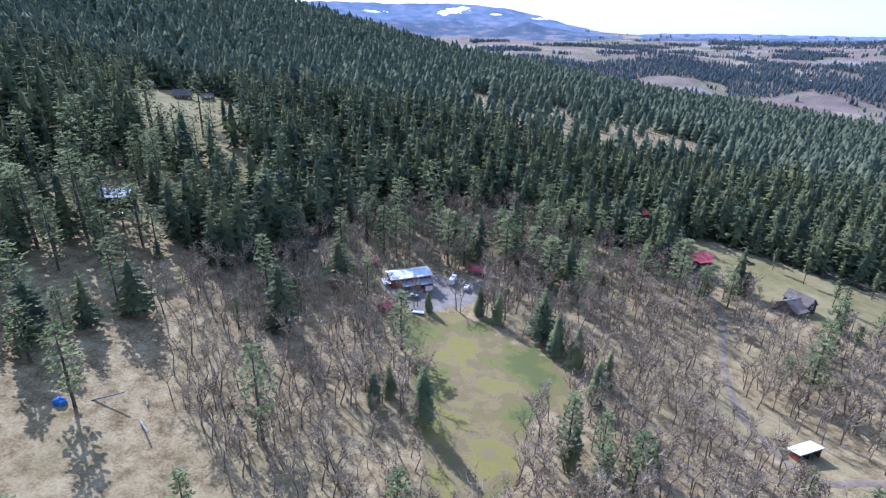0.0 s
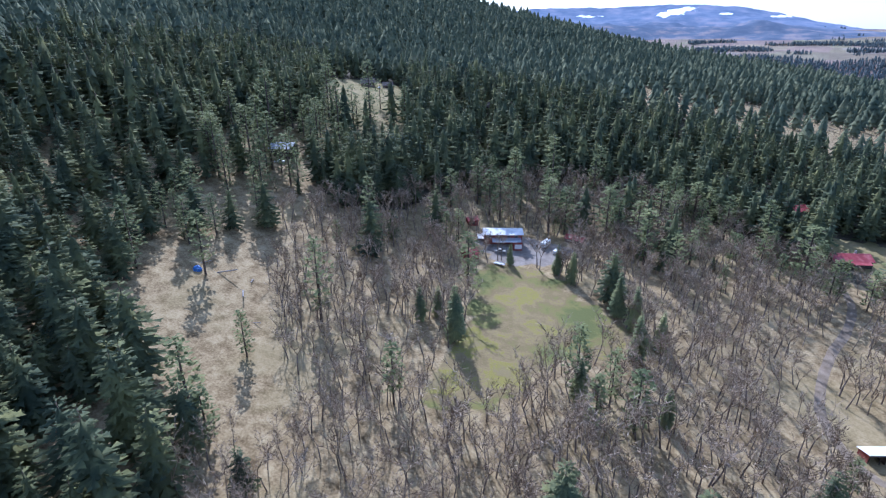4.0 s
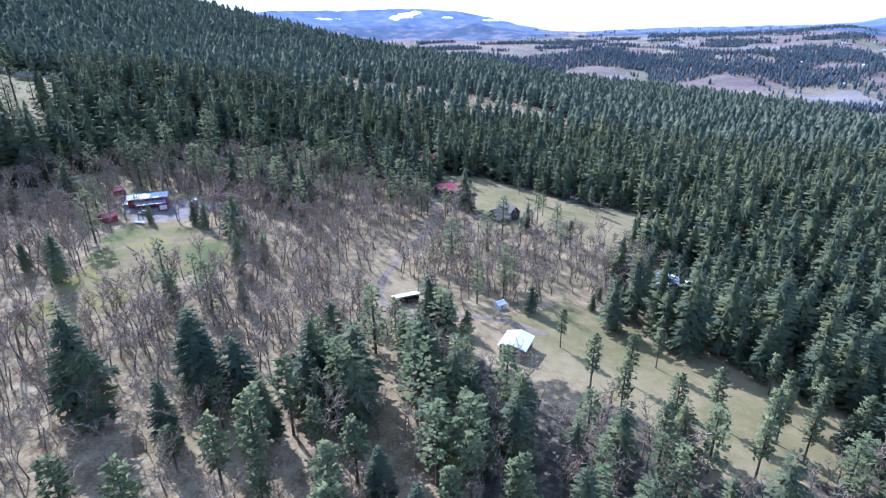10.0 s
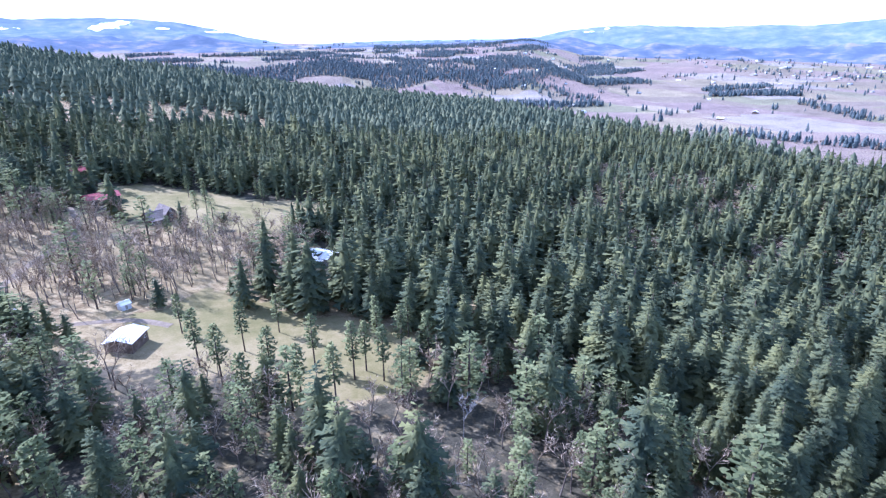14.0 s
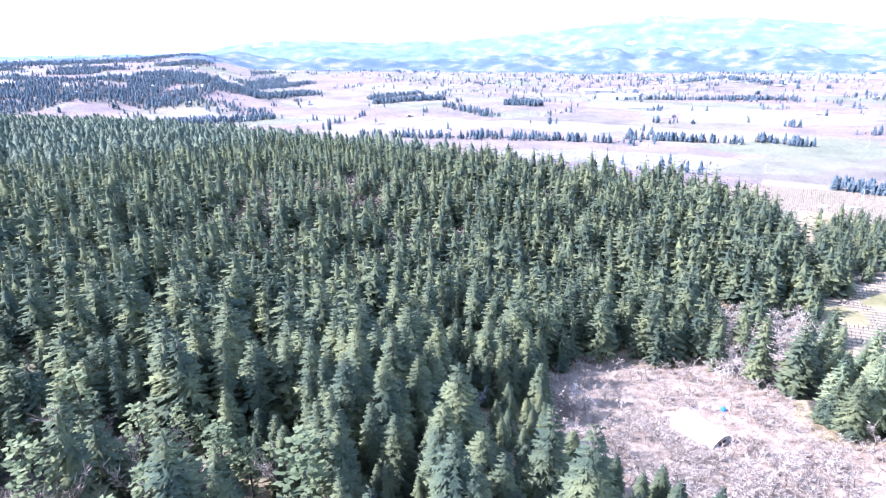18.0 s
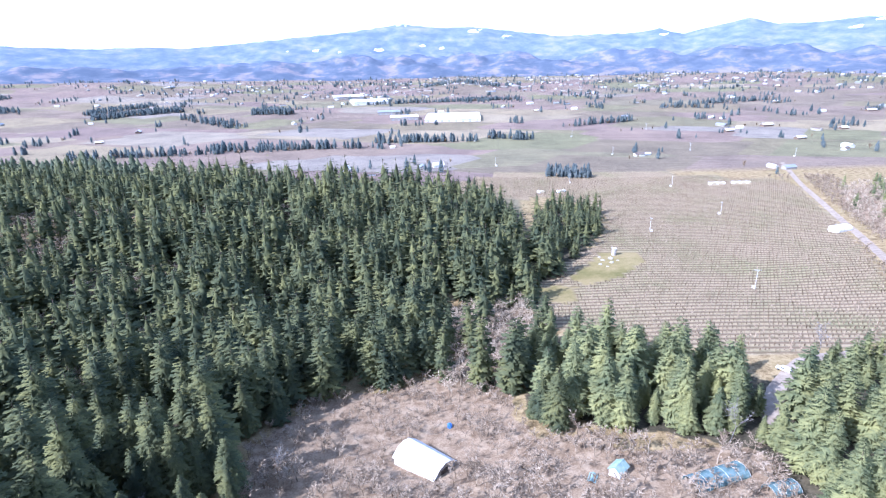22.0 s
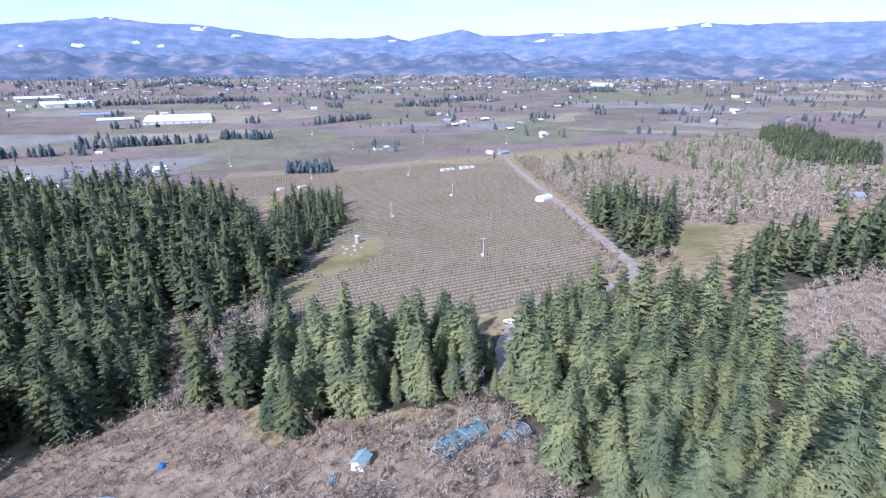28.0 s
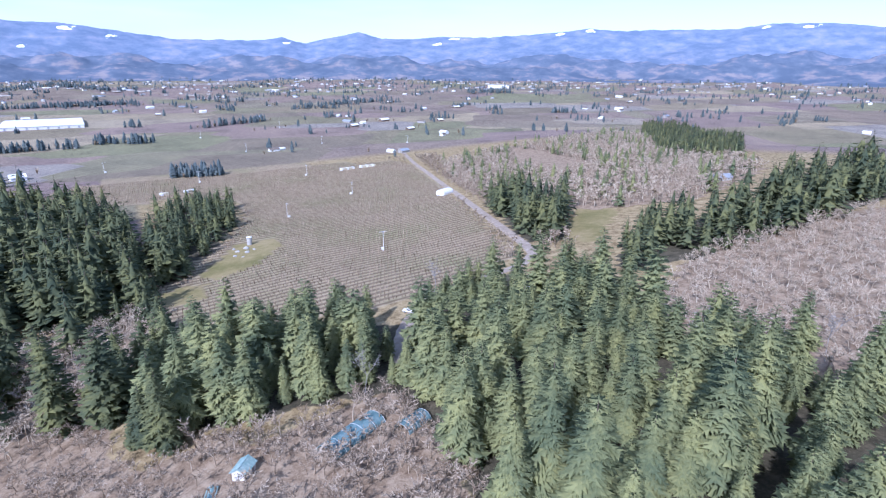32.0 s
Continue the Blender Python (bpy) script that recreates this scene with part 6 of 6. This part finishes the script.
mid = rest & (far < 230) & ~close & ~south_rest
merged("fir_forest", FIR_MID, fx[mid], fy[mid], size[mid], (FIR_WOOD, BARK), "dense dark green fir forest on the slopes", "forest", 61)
low = rest & (far >= 230) & (far < 440) & ~south_rest
tiny = rest & (far >= 440)
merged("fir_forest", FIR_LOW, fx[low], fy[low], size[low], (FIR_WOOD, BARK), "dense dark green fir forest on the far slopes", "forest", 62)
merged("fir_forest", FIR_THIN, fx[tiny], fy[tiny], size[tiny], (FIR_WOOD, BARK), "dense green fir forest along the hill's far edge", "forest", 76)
print("near conifers", len(fx), "close", close.sum(), "tiny", tiny.sum(), "mid", mid.sum(), "low", low.sum())
fx, fy = jitter_grid(-900, 920, -150, 1800, 10.6, 12)
keep = (np.random.RandomState(66).uniform(0, 1, len(fx)) < conifer_share(fx, fy)) & ~((fx > -330) & (fx < 800) & (fy < 470)) & (fx < 900)
fx, fy = fx[keep], fy[keep]
size = np.clip(np.random.RandomState(6).normal(1.15, 0.25, len(fx)), 0.5, 1.7)
merged("fir_forest", FIR_TINY, fx, fy, size, (FIR_FAR, BARK), "distant dark fir forest covering the mountainside", "forest", 63)
print("far conifers", len(fx))

# -- bare oaks --
ox, oy = jitter_grid(-110, 290, -60, 315, 4.4, 13)
keep = (inside(OAKS_W, ox, oy) | inside(OAKS_E, ox, oy) | (oy < 105) & (ox > 10) & (ox < 285) & (oy > -0.5 * ox + 10) & (oy < 150 - 0.42 * ox)) & free(ox, oy)
for p in (MEADOW, YARD, PASTURE_LOW, PASTURE_UP):
    keep &= ~inside(p, ox, oy)
rs = np.random.RandomState(7)
keep &= rs.uniform(0, 1, len(ox)) < np.where(inside(SHED_GRASS, ox, oy), 0.3, np.where(inside(GLADE_W, ox, oy), 0.12, np.where(inside(OAKS_E, ox, oy), 0.6, np.where(inside(OAKS_W, ox, oy), np.where(patchy(ox, oy, 45, 23) > 0.4, 0.85, 0.4), 0.25))))
ox, oy = ox[keep], oy[keep]
far = near_line(FLIGHT, ox, oy)
size = np.clip(rs.normal(1.08, 0.22, len(ox)), 0.5, 1.7)
order = np.argsort(far)
near_ids = order[:300]
OAKS = [tree_thing("oak_tree", bare_oak(s, tall=14, spread=0.38, levels=4, forks=2, thick=0.010, twigs=8, fine=0.035, bend=0.09), OAK, OAK_TRUNK, "leafless brown-grey oak with crooked limbs on dry grass", "tree") for s in (51, 52, 53, 54)]
plant(OAKS, [(ox[i], oy[i], size[i], rs.uniform(0, 6.28)) for i in near_ids], "bare oaks on the slope")
rest = np.ones(len(ox), bool)
rest[near_ids] = False
OAK_MID = [bare_oak(s, tall=14.5, spread=0.38, levels=3, forks=3, thick=0.010, fine=0.06, twigs=4, bend=0.09) for s in (55, 56, 57, 58, 59)]
merged("oak_wood", OAK_MID, ox[rest], oy[rest], size[rest], (OAK, OAK_TRUNK), "leafless brown-grey oak wood on dry grass", "forest", 64)
print("oaks", len(ox))
for k, (x, y, s) in enumerate([(9, 79, 0.95), (18, 81, 0.9), (27, 77, 1.05), (-3, 88, 0.8)]):
    ob = copy_thing(OAKS[k % 4], pose(x, y, ground_z(x, y) - 0.1, 0, 0, 90 * k))
    ob.scale = (s * 1.15, s * 1.15, s)
    tagged(ob, "gnarled leafless oak at the meadow's lower edge", group="oaks below the meadow")
hx, hy = jitter_grid(300, 440, -520, -280, 4.9, 14)
keep = inside(OAK_HILL, hx, hy)
hx, hy = hx[keep], hy[keep]
OAK_FLUFF = [bare_oak(s, tall=11, spread=0.7, levels=3, forks=3, thick=0.011, fine=0.065, twigs=5, bole=0.3) for s in (76, 77, 78)]
merged("oak_wood", OAK_FLUFF, hx, hy, np.random.RandomState(8).uniform(0.65, 1.1, len(hx)), (OAK_PALE, OAK_PALE), "pale grey leafless oaks crowding a hillside", "forest", 65)
hx, hy = jitter_grid(480, 940, -890, -385, 6.2, 15)
keep = inside(OAKS_S, hx, hy) & ~inside(PASTURE_S, hx, hy) & free(hx, hy)
hx, hy = hx[keep], hy[keep]
pick = np.random.RandomState(9).uniform(0, 1, len(hx)) < 0.07
OAK_LOW = [bare_oak(s, levels=2, forks=4, fine=0.22, twigs=6) for s in (71, 72, 73)]
merged("oak_wood", OAK_LOW, hx[~pick], hy[~pick], np.random.RandomState(10).uniform(0.9, 1.4, (~pick).sum()), (OAK_PALE, OAK_PALE), "pale grey leafless oaks beyond the road", "forest", 66)
merged("fir_forest", FIR_LOW, hx[pick], hy[pick], np.full(pick.sum(), 0.8), (FIR_SUNLIT, BARK), "scattered firs among the pale oaks", "forest", 67)
hx, hy = jitter_grid(560, 1100, -1300, -640, 9.0, 16)
keep = inside(RIDGE_WOOD_S, hx, hy)
merged("fir_forest", FIR_THIN, hx[keep], hy[keep], np.random.RandomState(11).uniform(0.7, 1.1, keep.sum()), (FIR_WOOD, BARK), "dark fir wood along a low ridge", "forest", 68)
hx, hy = jitter_grid(-20, 310, 560, 750, 8.0, 17)
keep = inside(BARE_FIELD_N, hx, hy)
merged("oak_wood", OAK_LOW, hx[keep], hy[keep], np.random.RandomState(12).uniform(0.4, 0.7, keep.sum()), (OAK, OAK), "low leafless saplings in a cut-over patch", "forest", 69)
# -- brush along the farm road's far side --
bx, by = jitter_grid(470, 900, -520, -300, 3.9, 21)
brush = near_line(FARM_ROAD, bx, by)
keep = (brush > 6) & (brush < 34) & ~inside(ORCHARD, bx, by) & ~inside(STRIP, bx, by) & ~inside(OAKS_S, bx, by) & ~inside(SOUTH_WOOD_E, bx, by) & free(bx, by)
bx, by = bx[keep], by[keep]
merged("scrub", OAK_LOW, bx, by, np.random.RandomState(22).uniform(0.4, 1.15, len(bx)), (SCRUB, SCRUB), "leafless grey brush along the farm road", "scrub", 74)
# -- bare patches within the main forest --
bx, by = jitter_grid(380, 720, 40, 330, 5.2, 27)
keep = (patchy(bx, by, 85, 26) > 0.6) | inside(KNOLL_CLEARING, bx, by) & (patchy(bx, by, 30, 33) > 0.35)
bx, by = bx[keep], by[keep]
merged("oak_wood", OAK_FLUFF, bx, by, np.random.RandomState(28).uniform(0.8, 1.35, len(bx)), (SCRUB, SCRUB), "leafless brown oaks in gaps of the forest", "forest", 75)
# -- scrub round the barn --
bx, by = jitter_grid(325, 525, -205, -40, 3.0, 18)
keep = inside(BARN_CLEARING, bx, by) & ~inside(PALE_OAKS, bx, by) & free(bx, by) & (np.random.RandomState(13).uniform(0, 1, len(bx)) < 0.2 + 0.7 * patchy(bx, by, 25, 25))
bx, by = bx[keep], by[keep]
px_, py_ = jitter_grid(430, 545, -152, -96, 4.6, 29)
keep = inside(PALE_OAKS, px_, py_) & free(px_, py_)
merged("oak_wood", OAK_FLUFF, px_[keep], py_[keep], np.random.RandomState(30).uniform(0.8, 1.35, keep.sum()), (OAK_PALE, OAK_PALE), "pale grey leafless oaks between two fir stands", "forest", 77)
merged("scrub", [bare_oak(s, tall=8, spread=0.75, levels=3, forks=3, thick=0.011, fine=0.06, twigs=5, bole=0.26) for s in (81, 82, 83)], bx, by, np.random.RandomState(14).uniform(0.55, 1.35, len(bx)) * np.where((bx < 382) | (by < -150) | (bx > 445), 1.45, 1.0), (SCRUB, SCRUB), "pale leafless scrub oaks round the barn", "scrub", 70)

# -- dead grey snags among the firs --
SNAGS = [tree_thing("dead_tree", bare_oak(s, tall=13, spread=0.42, levels=3, forks=3, thick=0.012, fine=0.05, twigs=7, bole=0.55, bend=0.06), SNAG, SNAG, "bleached dead tree standing among green firs", "tree", "limbs") for s in (121, 122)]
plant(SNAGS, [(346, -268, 1.1, 0.3), (377, -62, 0.8, 1.2), (395, -196, 0.9, 2.2), (344, -40, 0.85, 3.0), (412, -185, 0.8, 4.1), (330, -300, 1.0, 5.0), (452, -250, 0.9, 0.8), (231, 18, 0.9, 2.6), (206, 8, 0.7, 1.1), (420, -206, 0.9, 3.3)], "dead trees among the firs")

# -- orchard rows --
rx, ry = np.meshgrid(np.arange(-420, 420, 1.9), np.arange(-420, 420, 5.2))
rx, ry = rx.ravel() + np.random.RandomState(15).uniform(-0.3, 0.3, rx.size), ry.ravel() + np.random.RandomState(16).uniform(-0.25, 0.25, rx.size)
qx = 700 + rx * math.cos(ROW_ANGLE) - ry * math.sin(ROW_ANGLE)
qy = -280 + rx * math.sin(ROW_ANGLE) + ry * math.cos(ROW_ANGLE)
keep = inside(ORCHARD, qx, qy) & free(qx, qy) & ~inside(CLUMP_E, qx, qy) & (qx < 930)
for p in ORCHARD_GREENS:
    keep &= ~inside(p, qx, qy)
merged("orchard", [shrub(s, tall=2.3, stems=6, wide=1.0, fine=0.15) for s in (91, 92, 93)], qx[keep], qy[keep], np.random.RandomState(17).uniform(0.7, 1.15, keep.sum()), (OAK, OAK), "rows of small leafless fruit trees", "orchard", 71)
print("orchard", keep.sum())

# -- woods, windbreaks and lone trees out in the valley: from, to, half width, count --
# the first strip of dark trees stands in for a terrace slope in shade
WOODS = [(2085, 326, 2215, -181, 22, 230), (2670, 206, 2676, -117, 60, 150), (1292, -104, 1265, -186, 14, 40), (1237, 105, 1252, -86, 10, 60), (948, -188, 932, -240, 12, 34), (1449, -264, 1563, -435, 14, 40), (1944, -686, 2042, -967, 20, 60),
         (1873, -574, 1832, -703, 20, 40), (2105, -1327, 2041, -1485, 60, 80), (1434, -1163, 1414, -1219, 12, 18), (1165, 391, 1181, 66, 12, 60), (1077, 594, 1174, 176, 20, 90), (1705, 753, 1477, 468, 30, 80)]
WOODS_N = [(1549, 1430, 1858, 1443, 80, 420), (1656, 991, 1840, 831, 30, 260), (1740, 560, 1726, 447, 32, 220), (895, 1086, 1269, 1035, 55, 260), (1368, 2012, 1622, 1513, 110, 520), (1169, 2324, 1316, 1135, 80, 420),
           (1836, 1775, 2167, 1727, 60, 260), (1747, 1079, 1924, 974, 40, 160), (919, 3000, 879, 1800, 50, 260), (820, 2121, 1242, 1453, 70, 380), (1500, 3250, 2500, 2800, 230, 1300), (2500, 3100, 3300, 2600, 80, 400)]
rs = np.random.RandomState(18)
cx, cy = [], []
for x0, y0, x1, y1, w, n in WOODS + WOODS_N:
    n = int(n * 1.4)
    f, g = rs.uniform(0, 1, n), rs.uniform(-1, 1, n) * rs.uniform(0.4, 1, n)
    ln = math.hypot(x1 - x0, y1 - y0)
    cx += list(x0 + (x1 - x0) * f - (y1 - y0) / ln * w * g)
    cy += list(y0 + (y1 - y0) * f + (x1 - x0) / ln * w * g)
for hx_, hy_ in VALLEY_HOUSES:
    n = rs.randint(1, 5)
    cx += list(hx_ + rs.choice((-1, 1), n) * rs.uniform(12, 30, n))
    cy += list(hy_ + rs.choice((-1, 1), n) * rs.uniform(12, 30, n))
for tx, ty, spread_, count in TOWN:
    cx += list(rs.normal(tx, spread_ * 1.1, count))
    cy += list(rs.normal(ty, spread_ * 1.1, count))
for k in range(800):
    d, b = 1000 + 3300 * rs.uniform(0, 1) ** 0.75, radians(rs.uniform(8, 172))
    a, n = radians(22 + 90 * rs.randint(0, 2)) + rs.normal(0, 0.1), rs.randint(1, 11)
    ln, wd = rs.uniform(5, 90), rs.uniform(3, 12)
    u, v = rs.uniform(-ln, ln, n), rs.normal(0, wd, n)
    cx += list(FARMS[0] + d * math.sin(b) + u * math.cos(a) - v * math.sin(a))
    cy += list(FARMS[1] + d * math.cos(b) + u * math.sin(a) + v * math.cos(a))
# the wooded bluff and the groves above it on the valley's north side
gx, gy = jitter_grid(150, 2500, 1350, 3300, 11, 19)
gd, gb = np.hypot(gx - FARMS[0], gy - FARMS[1]), np.degrees(np.arctan2(gx - FARMS[0], gy - FARMS[1]))
stand = patchy(gx, gy, 420, 20)
grove = (gb > -4) & (gb < 41) & (gd > 1760) & (gd < 2330) & (stand > 0.38) & (gd > 1850 - 90 * np.sin(gb * 0.4))
grove |= (gb > -10) & (gb < 44) & (gd > 2420) & (gd < 3350) & (stand > 0.68)
cx += list(gx[grove])
cy += list(gy[grove])
cx, cy = np.array(cx), np.array(cy)
keep = (height(cx, cy) < 240) & ((cx > 930) | (cy > 1600)) & free(cx, cy)
bare = keep & (rs.uniform(0, 1, len(cx)) < 0.2)
keep &= ~bare
merged("valley_trees", FIR_TINY, cx[keep], cy[keep], rs.uniform(0.4, 0.95, keep.sum()), (FIR_HAZED, BARK), "dark windbreaks and clumps of trees in the valley", "trees", 72)
merged("valley_bare_trees", [shrub(s, tall=9, stems=16, wide=3.4, fine=0.5) for s in (94, 95)], cx[bare], cy[bare], rs.uniform(0.7, 1.2, bare.sum()), (OAK, OAK), "leafless grey trees along valley farms", "trees", 73)
